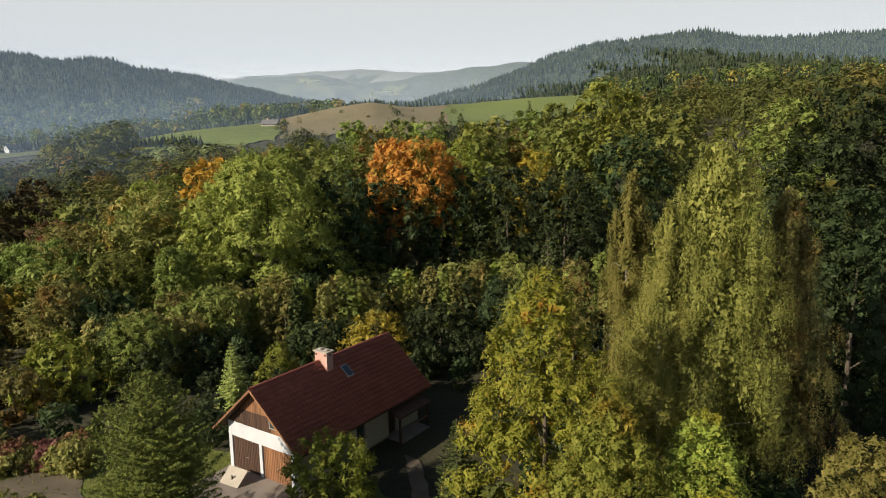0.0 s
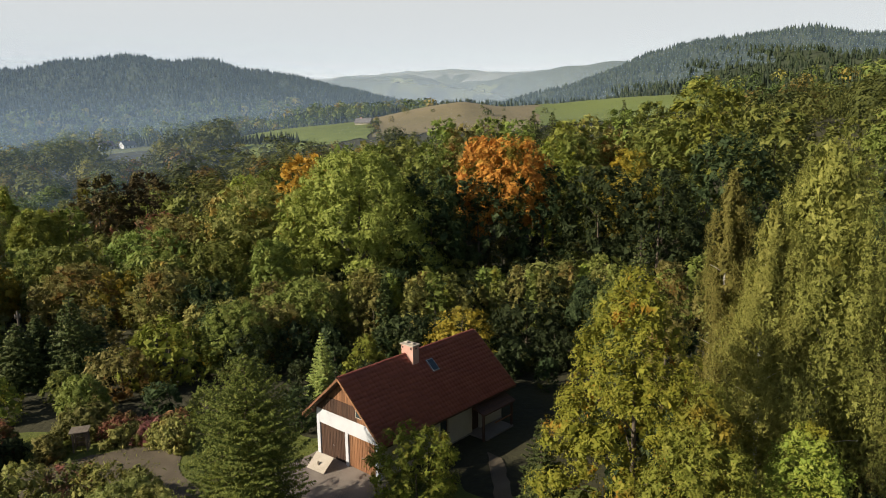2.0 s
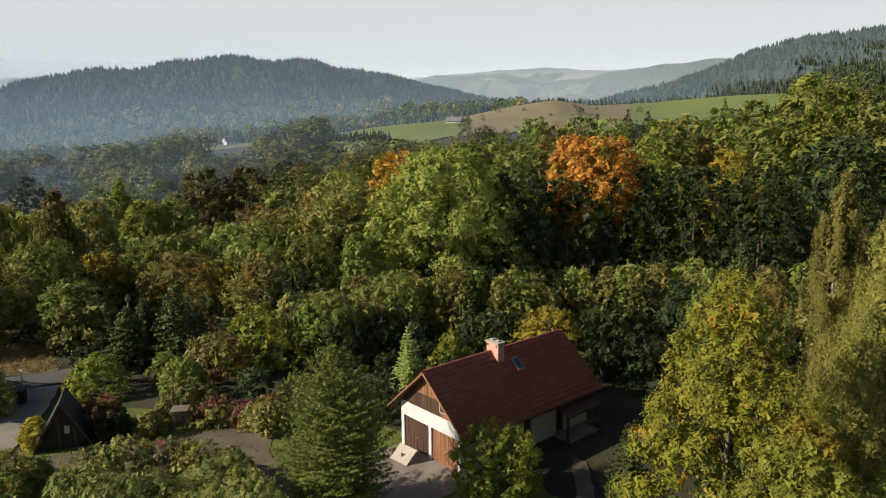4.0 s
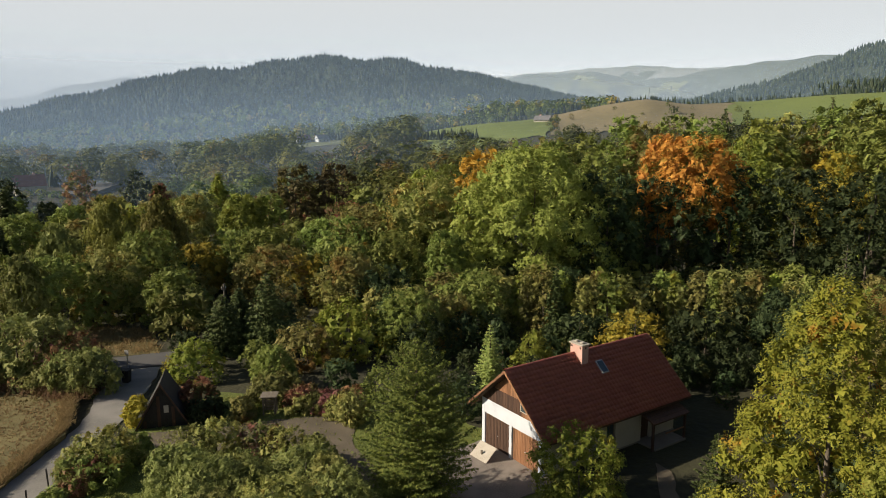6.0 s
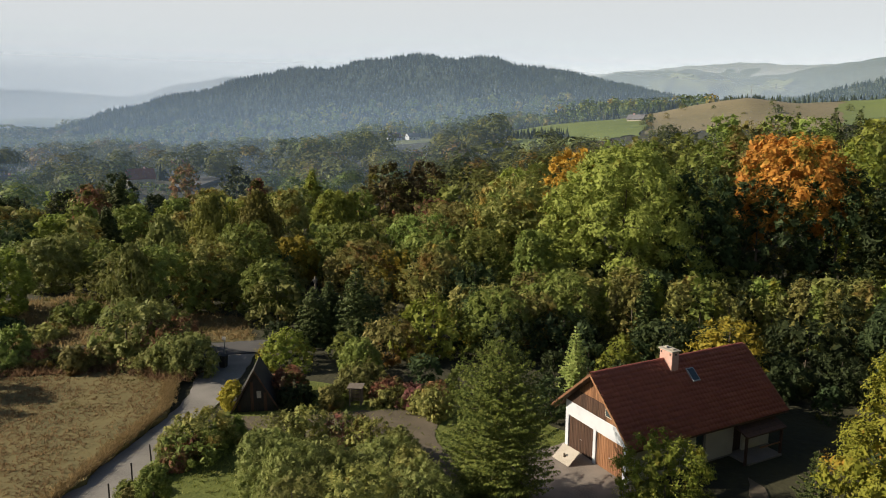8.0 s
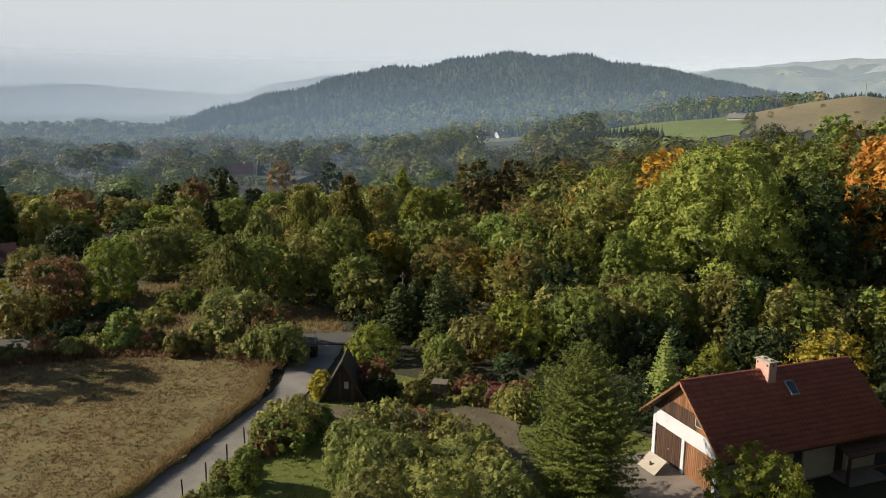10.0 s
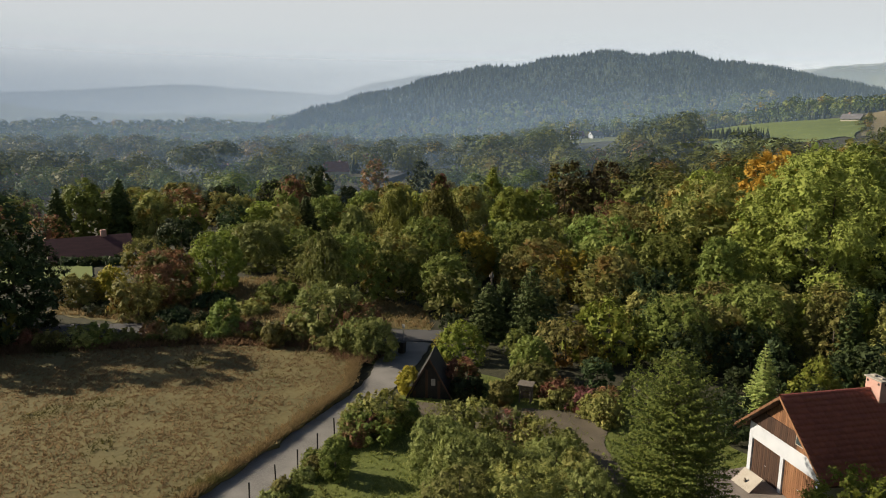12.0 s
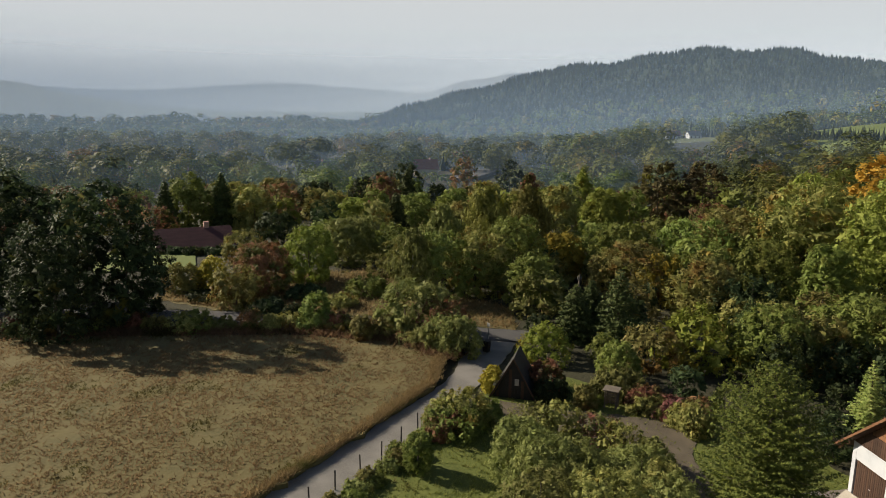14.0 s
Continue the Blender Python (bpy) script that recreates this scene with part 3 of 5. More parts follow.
far_field("valley_lawn", 71.0, 80.0, 99, 116, MEADOW, "lawn before the red-roofed farmhouse", 0.15)


# ---- far woods ----
def scatter(n, a0, a1, r0, r1, keep=None):
    a = np.radians(rng.uniform(a0, a1, n))
    r = np.sqrt(rng.uniform(r0 * r0, r1 * r1, n))
    x, y = -np.sin(a) * r, np.cos(a) * r
    if keep is not None:
        ok = keep(x, y, np.degrees(a), r)
        x, y = x[ok], y[ok]
    return x, y


def tint_of(me, values, per):
    a = me.attributes.new("tint", "FLOAT", "FACE")
    a.data.foreach_set("value", np.repeat(values, per).astype(np.float32))


def needle_woods(name, x, y, low, high, mat, label, tiers=2):
    """Many small far conifers, each of ragged stacked cones."""
    n = len(x)
    z = ground_height(x, y)
    h = rng.uniform(low, high, n)
    verts, sides = [], 5
    for k in range(tiers):
        rad = h * 0.25 * (1 - 0.38 * k) * rng.uniform(0.8, 1.25, n)
        z0, z1 = h * (0.05 + 0.62 * k / tiers), h * min(1.0, 0.55 + 0.45 * (k + 1) / tiers)
        turn = rng.uniform(0, 6.28, n)
        for s in range(sides):
            a = turn + s * 2 * np.pi / sides
            w = rad * rng.uniform(0.7, 1.25, n)
            b = a + 2 * np.pi / sides
            for px, py, pz in ((x + np.cos(a) * w, y + np.sin(a) * w, z + z0), (x + np.cos(b) * rad, y + np.sin(b) * rad, z + z0 - 0.04 * h), (x, y, z + z1)):
                verts.append(np.stack([px, py, pz], -1))
    v = np.stack(verts, 1).reshape(-1, 3)
    me = quick_mesh(name, v, np.arange(len(v)).reshape(-1, 3))
    tint_of(me, rng.random(n), tiers * sides)
    return tagged(under(name, me, mat), label, "forest", "", "stuff")


def leaf_woods(name, x, y, low, high, clumps, mat, label, wide=0.36):
    """Many far broadleaf trees, each a crown of leafy clumps."""
    n = len(x)
    z = ground_height(x, y)
    h = low + (high - low) * rng.random(n) ** 1.5
    rad = h * wide * rng.uniform(0.8, 1.3, n)
    u = unit(rng.normal(size=(n, clumps, 3)))
    u[..., 2] = np.where(u[..., 2] < -0.8, -u[..., 2], u[..., 2])
    bump = 1 + 0.2 * np.sin(u[..., 0] * 5 + np.arange(n)[:, None]) * np.sin(u[..., 1] * 6 + u[..., 2] * 4) - 0.3 * rng.random((n, clumps)) ** 3
    at = np.stack([x[:, None] + u[..., 0] * rad[:, None] * bump, y[:, None] + u[..., 1] * rad[:, None] * bump,
                   (z + h * 0.52)[:, None] + u[..., 2] * (h * 0.46)[:, None] * bump], -1).reshape(-1, 3)
    size = np.repeat(rad * 2.95 / math.sqrt(clumps), clumps)
    v, q = leaf_tris(at, u.reshape(-1, 3) + (0, 0, 0.25) + 0.22 * rng.normal(size=at.shape), size, 0.2, 0.9)
    me = quick_mesh(name, v, q)
    tint_of(me, rng.random(n), clumps)
    return tagged(under(name, me, mat), label, "forest", "", "stuff")


FAR_NEEDLES = leaf_material("far_conifers", [(0.022, 0.034, 0.018), (0.036, 0.05, 0.026)], tint=[(0.02, 0.032, 0.018), (0.03, 0.046, 0.024), (0.042, 0.06, 0.03), (0.07, 0.085, 0.036)], glow=0.1)
FAR_LEAVES = leaf_material("far_broadleaves", [(0.05, 0.075, 0.02), (0.16, 0.19, 0.05)],
                           tint=[(0.045, 0.07, 0.022), (0.06, 0.09, 0.026), (0.08, 0.115, 0.03), (0.1, 0.135, 0.034), (0.12, 0.155, 0.038), (0.15, 0.175, 0.042), (0.2, 0.21, 0.05), (0.27, 0.18, 0.045)], glow=0.25)


def off_fields(x, y, az, r):
    field = ((az > -14.5) & (az < 24.2) & (r > 372) & (r < 645)) | ((az > 26.5) & (az < 40.5) & (r > 550) & (r < 645)) | ((az > 29.3) & (az < 33.2) & (r > 400) & (r < 660))
    return ~field


def thinned(x, y, az, r):
    return off_fields(x, y, az, r) & ~((az > 45) & (az < 54) & (r > 195) & (r < 395)) & (np.sin(x / 37 + 2) * np.cos(y / 29) + 0.35 * np.sin(x / 11 + y / 17) > -0.55)


needle_woods("hill_forest", *scatter(17000, 5, 60, 650, 1470), 5, 10, FAR_NEEDLES, "dense dark spruce forest covering the hill")
leaf_woods("valley_far_forest", *scatter(2300, 56, 99, 700, 1600, thinned), 6, 15, 36, FAR_LEAVES, "dark mixed woods in the hazy far valley", 0.6)
leaf_woods("wooded_knoll", *scatter(170, 34.5, 42.5, 455, 560), 12, 19, 120, FAR_LEAVES, "tall sunlit broadleaf trees on a valley knoll")
spread = np.linspace(0, 1, 60)
needle_woods("spruce_row", -203 + 68 * spread + rng.normal(size=60), 440 - 44 * spread + rng.normal(size=60), 6, 8.5, FAR_NEEDLES, "dark row of planted spruces at the meadow", 3)
needle_woods("crest_forest", *scatter(1500, 5, 56, 1340, 1480), 9, 15, FAR_NEEDLES, "tall dark spruces along the hill crest")
needle_woods("ridge_forest", *scatter(10000, -44, 5, 650, 1470), 5, 10, FAR_NEEDLES, "dark spruce forest on the distant ridge")
leaf_woods("valley_woods", *scatter(1750, 18, 98, 300, 660, thinned), 6, 17, 150, FAR_LEAVES, "hazy green broadleaf woods filling the valley", 0.48)
leaf_woods("foothill_woods", *scatter(2600, 8, 98, 640, 900), 5, 15, 42, FAR_LEAVES, "pale green broadleaf trees at the hill's foot")
needle_woods("valley_conifers", *scatter(380, 18, 92, 260, 660, thinned), 7, 12, FAR_NEEDLES, "dark conifers among the valley woods", 3)
leaf_woods("village_trees", *scatter(330, 30, 98, 255, 380, thinned), 6, 14, 330, FAR_LEAVES, "green and yellow trees round the village houses", 0.5)
leaf_woods("garden_trees", *scatter(75, 44.5, 54.5, 200, 365), 2.2, 4.2, 70, FAR_LEAVES, "low garden trees and hedges between the village houses", 0.6)
leaf_woods("wooded_rise", *scatter(430, -42, 30, 150, 340), 9, 15, 380, FAR_LEAVES, "mixed autumn woodland canopy on the rise", 0.4)
spread = np.linspace(0, 1, 26)
leaf_woods("field_hedge", -np.sin(np.radians(12.55)) * (395 + 120 * spread) + rng.normal(size=26), np.cos(np.radians(12.55)) * (395 + 120 * spread) + rng.normal(size=26), 1.6, 3.4, 60, FAR_LEAVES, "dark hedge between meadow and stubble", 0.6)
leaf_woods("field_bushes", *scatter(16, -6, 23, 400, 600), 2.0, 5.5, 90, FAR_LEAVES, "single bushes standing in the fields", 0.5)
leaf_woods("slope_woods", *scatter(380, -44, -12, 320, 660), 9, 14, 90, FAR_LEAVES, "mixed woodland on the far slope")
needle_woods("slope_conifers", *scatter(2300, -44, -8, 300, 660, off_fields), 8, 13, FAR_NEEDLES, "dark conifers on the wooded slope", 3)


# ---- pale sky low over the horizon ----
def sky_backdrop():
    """The milky autumn sky all round the horizon, thinning out upwards."""
    a, e = np.meshgrid(np.radians(np.arange(0, 360, 6)), np.radians(np.linspace(-1, 20, 12)), indexing="ij")
    v = np.stack([-np.sin(a) * np.cos(e), np.cos(a) * np.cos(e), np.sin(e)], -1).reshape(-1, 3) * 4850 + (0, 0, EYE)
    i, j = np.meshgrid(np.arange(60), np.arange(11), indexing="ij")
    k, n = (i * 12 + j).ravel(), (((i + 1) % 60) * 12 + j).ravel()
    me = quick_mesh("backdrop", v, np.stack([k, k + 1, n + 1, n], 1))
    m = bpy.data.materials.new("milky_sky")
    m.use_nodes = True
    t = m.node_tree
    t.nodes.remove(t.nodes["Principled BSDF"])
    c = t.nodes.new("ShaderNodeTexCoord")
    s = t.nodes.new("ShaderNodeSeparateXYZ")
    t.links.new(c.outputs["Object"], s.inputs[0])
    up = steeper(t, s.outputs["Z"], 0.0, 1660.0)
    glow, clear, mix = t.nodes.new("ShaderNodeEmission"), t.nodes.new("ShaderNodeBsdfTransparent"), t.nodes.new("ShaderNodeMixShader")
    t.links.new(ramp_of(t, up, [(0.6, 0.615, 0.615), (0.54, 0.56, 0.565), (0.43, 0.455, 0.475)]), glow.inputs["Color"])
    t.links.new(steeper(t, up, 0.6, 1.0), mix.inputs["Fac"])
    t.links.new(glow.outputs[0], mix.inputs[1])
    t.links.new(clear.outputs[0], mix.inputs[2])
    t.links.new(mix.outputs[0], t.nodes["Material Output"].inputs["Surface"])
    for p in me.polygons:
        p.use_smooth = True
    return tagged(under("backdrop", me, m), "milky pale autumn sky over the horizon", "sky", "", "structure")


sky_backdrop()


# ---- valley haze added as see-through sheets ----
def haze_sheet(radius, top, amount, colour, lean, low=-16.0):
    """A thin see-through sheet standing in for haze across the valley, sloped to catch sun and sky light."""
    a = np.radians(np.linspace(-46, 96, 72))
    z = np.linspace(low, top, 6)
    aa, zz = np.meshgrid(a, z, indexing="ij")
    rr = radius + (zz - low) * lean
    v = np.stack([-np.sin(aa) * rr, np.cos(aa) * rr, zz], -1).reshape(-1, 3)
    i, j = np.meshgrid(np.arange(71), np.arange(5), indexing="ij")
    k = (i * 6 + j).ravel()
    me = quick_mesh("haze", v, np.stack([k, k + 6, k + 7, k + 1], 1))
    m = bpy.data.materials.new("haze_sheet_veil")
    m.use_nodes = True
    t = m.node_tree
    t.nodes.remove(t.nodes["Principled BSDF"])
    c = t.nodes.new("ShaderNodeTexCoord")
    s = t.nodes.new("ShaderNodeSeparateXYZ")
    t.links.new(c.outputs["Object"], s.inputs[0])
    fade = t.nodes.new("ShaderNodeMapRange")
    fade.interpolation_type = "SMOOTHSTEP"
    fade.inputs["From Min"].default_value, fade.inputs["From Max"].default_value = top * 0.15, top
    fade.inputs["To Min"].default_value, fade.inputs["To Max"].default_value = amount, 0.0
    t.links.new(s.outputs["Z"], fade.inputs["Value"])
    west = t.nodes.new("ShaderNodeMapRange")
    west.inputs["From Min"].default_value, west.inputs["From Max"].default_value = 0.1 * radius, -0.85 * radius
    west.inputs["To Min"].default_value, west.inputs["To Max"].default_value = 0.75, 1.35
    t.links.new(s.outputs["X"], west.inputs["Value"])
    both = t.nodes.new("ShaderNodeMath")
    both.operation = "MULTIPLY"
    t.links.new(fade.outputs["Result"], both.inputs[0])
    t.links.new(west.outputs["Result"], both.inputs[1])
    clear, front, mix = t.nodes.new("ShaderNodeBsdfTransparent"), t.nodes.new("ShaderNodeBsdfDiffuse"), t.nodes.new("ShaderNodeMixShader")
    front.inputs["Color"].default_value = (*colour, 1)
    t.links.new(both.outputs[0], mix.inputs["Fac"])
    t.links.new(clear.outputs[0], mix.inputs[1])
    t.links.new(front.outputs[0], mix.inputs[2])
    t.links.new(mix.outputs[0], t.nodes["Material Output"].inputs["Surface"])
    return tagged(under("haze", me, m), "thin tinted sheet standing in for bluish valley haze", "haze", "", "structure")


# each sheet adds its share of haze tint, whiter farther out
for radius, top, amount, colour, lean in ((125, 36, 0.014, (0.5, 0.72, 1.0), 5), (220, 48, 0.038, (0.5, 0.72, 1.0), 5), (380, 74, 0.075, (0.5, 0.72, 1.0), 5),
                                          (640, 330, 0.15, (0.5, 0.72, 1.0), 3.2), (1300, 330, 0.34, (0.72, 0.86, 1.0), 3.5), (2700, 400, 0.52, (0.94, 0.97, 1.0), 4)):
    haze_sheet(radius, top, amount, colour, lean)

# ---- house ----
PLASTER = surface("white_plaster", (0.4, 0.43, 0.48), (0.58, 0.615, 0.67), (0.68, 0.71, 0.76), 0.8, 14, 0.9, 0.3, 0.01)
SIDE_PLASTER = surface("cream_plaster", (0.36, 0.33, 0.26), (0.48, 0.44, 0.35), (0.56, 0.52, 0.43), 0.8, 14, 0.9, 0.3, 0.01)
PLANK = surface("stained_planks", (0.14, 0.06, 0.025), (0.24, 0.11, 0.05), (0.33, 0.17, 0.085), 1.2, 10, 0.75, 0.4, 0.01, (5, 5, 0.5), per_object=0.25)
# dark stain, also painted shade on gable band, left door and porch
DARK_PLANK = surface("dark_stain_shade_planks", (0.035, 0.018, 0.011), (0.065, 0.032, 0.02), (0.1, 0.052, 0.032), 1.2, 10, 0.75, 0.4, 0.01, (5, 5, 0.5), per_object=0.25)
TILE = surface("red_clay_tiles", (0.22, 0.06, 0.044), (0.3, 0.085, 0.062), (0.38, 0.125, 0.09), 1.1, 16, 0.6, 0.3, 0.01, per_object=0.1)
BRICK = surface("chimney_render", (0.45, 0.25, 0.2), (0.56, 0.33, 0.27), (0.64, 0.42, 0.36), 2, 12, 0.9, 0.3, 0.01)
DARK = surface("near_black_and_shade", (0.01, 0.01, 0.01), (0.018, 0.016, 0.014), (0.03, 0.027, 0.024), 3, 8, 0.7, 0.1, 0.01)
WOOD = surface("weathered_wood", (0.08, 0.065, 0.05), (0.14, 0.115, 0.09), (0.22, 0.19, 0.155), 1.5, 10, 0.9, 0.5, 0.01, (4, 4, 0.6), per_object=0.2)
METAL = surface("galvanised_metal", (0.3, 0.3, 0.3), (0.42, 0.42, 0.42), (0.52, 0.52, 0.52), 2, 10, 0.5, 0.1, 0.005, metal=0.6)
PALE_BOARD = surface("pale_board", (0.3, 0.27, 0.22), (0.42, 0.38, 0.32), (0.52, 0.48, 0.42), 1.5, 10, 0.8, 0.2, 0.01)


def glass(name):
    m, t, b = material(name, 0.05)
    b.inputs["Base Color"].default_value = (0.05, 0.07, 0.08, 1)
    b.inputs["Specular IOR Level"].default_value = 0.8
    return m


GLASS = glass("window_glass")

LONG, HALF, RIDGE, EAVE, REACH = 11.9, 2.85, 5.88, 2.66, 3.64
SLOPE = math.atan2(RIDGE - EAVE, REACH)
WALL_TOP = RIDGE - 0.16 - HALF * math.tan(SLOPE)
house = thing("house", pose(-11.1, 38.75, 0, 0, 0, -34.4), "small white garage house with steep red tiled roof", "house")

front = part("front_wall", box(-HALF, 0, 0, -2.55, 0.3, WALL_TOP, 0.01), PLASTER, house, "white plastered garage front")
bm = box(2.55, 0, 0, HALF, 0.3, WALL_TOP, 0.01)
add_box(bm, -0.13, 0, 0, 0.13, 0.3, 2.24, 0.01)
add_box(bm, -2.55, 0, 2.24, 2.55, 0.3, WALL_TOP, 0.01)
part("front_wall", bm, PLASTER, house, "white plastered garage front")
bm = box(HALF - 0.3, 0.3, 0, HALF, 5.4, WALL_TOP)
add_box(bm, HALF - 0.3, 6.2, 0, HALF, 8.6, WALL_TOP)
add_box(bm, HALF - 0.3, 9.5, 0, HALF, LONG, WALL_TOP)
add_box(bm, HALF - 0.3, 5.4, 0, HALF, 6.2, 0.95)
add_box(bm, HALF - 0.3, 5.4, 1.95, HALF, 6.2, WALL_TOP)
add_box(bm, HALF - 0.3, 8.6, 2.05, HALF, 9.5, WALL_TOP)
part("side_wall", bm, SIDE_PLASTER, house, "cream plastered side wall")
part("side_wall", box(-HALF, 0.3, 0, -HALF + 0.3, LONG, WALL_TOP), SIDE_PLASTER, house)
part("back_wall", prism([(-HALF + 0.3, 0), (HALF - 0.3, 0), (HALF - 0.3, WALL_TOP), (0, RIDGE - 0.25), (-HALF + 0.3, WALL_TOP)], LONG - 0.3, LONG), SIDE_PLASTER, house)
part("floor_slab", box(-HALF + 0.3, 0.3, 0.02, HALF - 0.3, LONG - 0.3, 0.12), CONCRETE, house)
part("plinth", box(-HALF - 0.04, -0.04, 0, HALF + 0.04, LONG + 0.04, 0.1, 0.02), CONCRETE, house, "grey concrete plinth")

# gable boarding, lighter above; darker planks below paint in a band of shade
TOP_ROOM = RIDGE - 0.2
for k in range(38):
    x0 = -HALF + 0.02 + k * 0.1495
    x1 = x0 + 0.138
    z0 = WALL_TOP + 0.03
    z1 = TOP_ROOM - max(abs(x0), abs(x1)) * math.tan(SLOPE)
    if z1 - z0 < 0.05:
        continue
    step = min(z0 + 0.95, z1)
    part("plank", box(x0, -0.05, z0, x1, -0.01, step, 0.006), DARK_PLANK if k < 26 else PLANK, house)
    if z1 - step > 0.06:
        part("plank", box(x0, -0.035, step + 0.01, x1, -0.005, z1, 0.006), PLANK, house)
part("gable_wall", prism([(-HALF, WALL_TOP), (HALF, WALL_TOP), (0, TOP_ROOM)], 0.0, 0.25), DARK_PLANK, house)
win = part("gable_window", box(1.0, -0.1, WALL_TOP + 0.35, 1.6, -0.052, WALL_TOP + 0.9, 0.01), PALE_BOARD, house, "small pale framed attic window")
part("pane", box(1.07, -0.115, WALL_TOP + 0.42, 1.53, -0.102, WALL_TOP + 0.83), GLASS, win)

# two boarded garage doors, the left one coloured darker for its shade
for x0, mat, label in ((-2.53, DARK_PLANK, "brown boarded garage door darkened for shade"), (0.15, PLANK, "warm brown boarded garage door")):
    door = part("garage_door", box(x0, 0.13, 0.12, x0 + 2.38, 0.17, 2.22), mat, house, label)
    for k in range(16):
        part("board", box(x0 + 0.01 + k * 0.148, 0.09, 0.13, x0 + 0.148 + k * 0.148 - 0.008, 0.129, 2.2, 0.006), mat, door)
    part("handle", box(x0 + 1.12, 0.06, 1.0, x0 + 1.26, 0.09, 1.04, 0.01), METAL, door, "grey metal handle")

win = part("window", box(HALF - 0.2, 5.41, 0.96, HALF - 0.14, 6.19, 1.94), DARK_PLANK, house, "dark window beside the porch")
part("pane", box(HALF - 0.139, 5.48, 1.03, HALF - 0.13, 5.78, 1.87), GLASS, win)
part("pane", box(HALF - 0.139, 5.82, 1.03, HALF - 0.13, 6.12, 1.87), GLASS, win)
part("sill", box(HALF - 0.13, 5.35, 0.9, HALF + 0.07, 6.25, 0.95, 0.01), CONCRETE, win)
door = part("door", box(HALF - 0.22, 8.62, 0.12, HALF - 0.16, 9.48, 2.04, 0.01), DARK_PLANK, house, "dark wooden side door")
part("handle", box(HALF - 0.15, 8.7, 1.03, HALF - 0.1, 8.82, 1.06, 0.005), METAL, door)

# roof deck, tiles, ridge, boards
for side in (-1, 1):
    c, s = math.cos(SLOPE), math.sin(SLOPE)
    deck = [(0, RIDGE - 0.05), (side * REACH, EAVE - 0.05), (side * REACH, EAVE - 0.17), (0, RIDGE - 0.19)]
    roof = part("roof", prism(deck, -0.5, LONG + 0.5), DARK_PLANK, house, "steep red tiled roof slope")
    barge = [(0, RIDGE + 0.03), (side * (REACH + 0.03), EAVE + 0.0), (side * (REACH + 0.03), EAVE - 0.15), (0, RIDGE - 0.15)]
    part("bargeboard", prism(barge, -0.56, -0.505), PLANK, house, "orange-brown bargeboard along the gable")
    part("bargeboard", prism(barge, LONG + 0.505, LONG + 0.56), PLANK, house)
    gv, gf = tubes([(np.array([(side * (REACH + 0.07), -0.5, EAVE - 0.12), (side * (REACH + 0.07), LONG + 0.5, EAVE - 0.16)]), np.array([0.06, 0.06]))], 8)
    under("gutter", quick_mesh("gutter", gv, gf), DARK_PLANK, house, "dark rain gutter under the eaves")
    for y in np.arange(-0.3, LONG + 0.4, 0.9):
        x0, x1 = side * HALF, side * (REACH - 0.06)
        part("rafter_end", prism([(x0, WALL_TOP - 0.02), (x1, EAVE - 0.16), (x1, EAVE - 0.3), (x0, WALL_TOP - 0.18)], y - 0.05, y + 0.05), PLANK, house)


def tile_arrays(wide=0.3, long=0.45, thick=0.09):
    """One curved roof tile: across x, down the slope along -y."""
    xs = np.array([0, 0.25, 0.5, 0.75, 1.0]) * wide
    hs = np.array([0.0, 0.02, 0.026, 0.018, 0.0])
    v = [(x, 0, h) for x, h in zip(xs, hs)] + [(x, -long, h + thick) for x, h in zip(xs, hs)] + [(x, -long + 0.08, h * 0.4 - 0.004) for x, h in zip(xs, hs)]
    f = [(i, i + 5, i + 6, i + 1) for i in range(4)] + [(i + 5, i + 10, i + 11, i + 6) for i in range(4)]
    return np.array(v), np.array(f)


tile_v, tile_f = tile_arrays()
tile_me = quick_mesh("tile", tile_v, tile_f)
tile_me.materials.append(TILE)
ROWS, COLS = 15, 43
gauge = math.hypot(REACH, RIDGE - EAVE) / ROWS
for side in (-1, 1):
    c, s = math.cos(SLOPE), math.sin(SLOPE)
    # x of the tile runs along the ridge, y up the slope, z outwards
    basis = Matrix(((0, -side * c, side * s, 0), (side, 0, 0, 0), (0, s, c, 0), (0, 0, 0, 1)))
    rest_v, rest_f, made = [], [], 0
    for row in range(ROWS):
        for col in range(COLS):
            along = (-0.5 + col * 0.3) if side > 0 else (-0.5 + (col + 1) * 0.3)
            d = (row) * gauge
            spot = Matrix.Translation((side * c * d, along, RIDGE - 0.02 - s * d)) @ basis @ pose(0, 0, 0, rng.uniform(-0.6, 0.6), rng.uniform(-0.8, 0.8), 0)
            if side > 0 and col < 20:
                ob = under("tile", tile_me, TILE, house)
                ob.matrix_local = spot
            else:
                m = np.array(spot)
                rest_v.append(tile_v @ m[:3, :3].T + m[:3, 3])
                rest_f.append(tile_f + made * len(tile_v))
                made += 1
    tagged(under("roof_tiles", quick_mesh("roof_tiles", np.concatenate(rest_v), np.concatenate(rest_f)), TILE, house), kind="stuff")
cap_v, cap_f = [], []
a = np.linspace(-0.15, math.pi + 0.15, 7)
cap = np.array([(math.cos(t) * 0.13, y, math.sin(t) * 0.11 + e) for y, e in ((0, 0.02), (0.36, 0.0)) for t in a])
cap_me = quick_mesh("ridge_tile", cap, [(i, i + 1, i + 8, i + 7) for i in range(6)])
cap_me.materials.append(TILE)
for k in range(37):
    ob = under("ridge_tile", cap_me, TILE, house)
    ob.matrix_local = pose(0, -0.5 + k * 0.343, RIDGE + 0.0, 0, rng.uniform(-1, 1), 0)

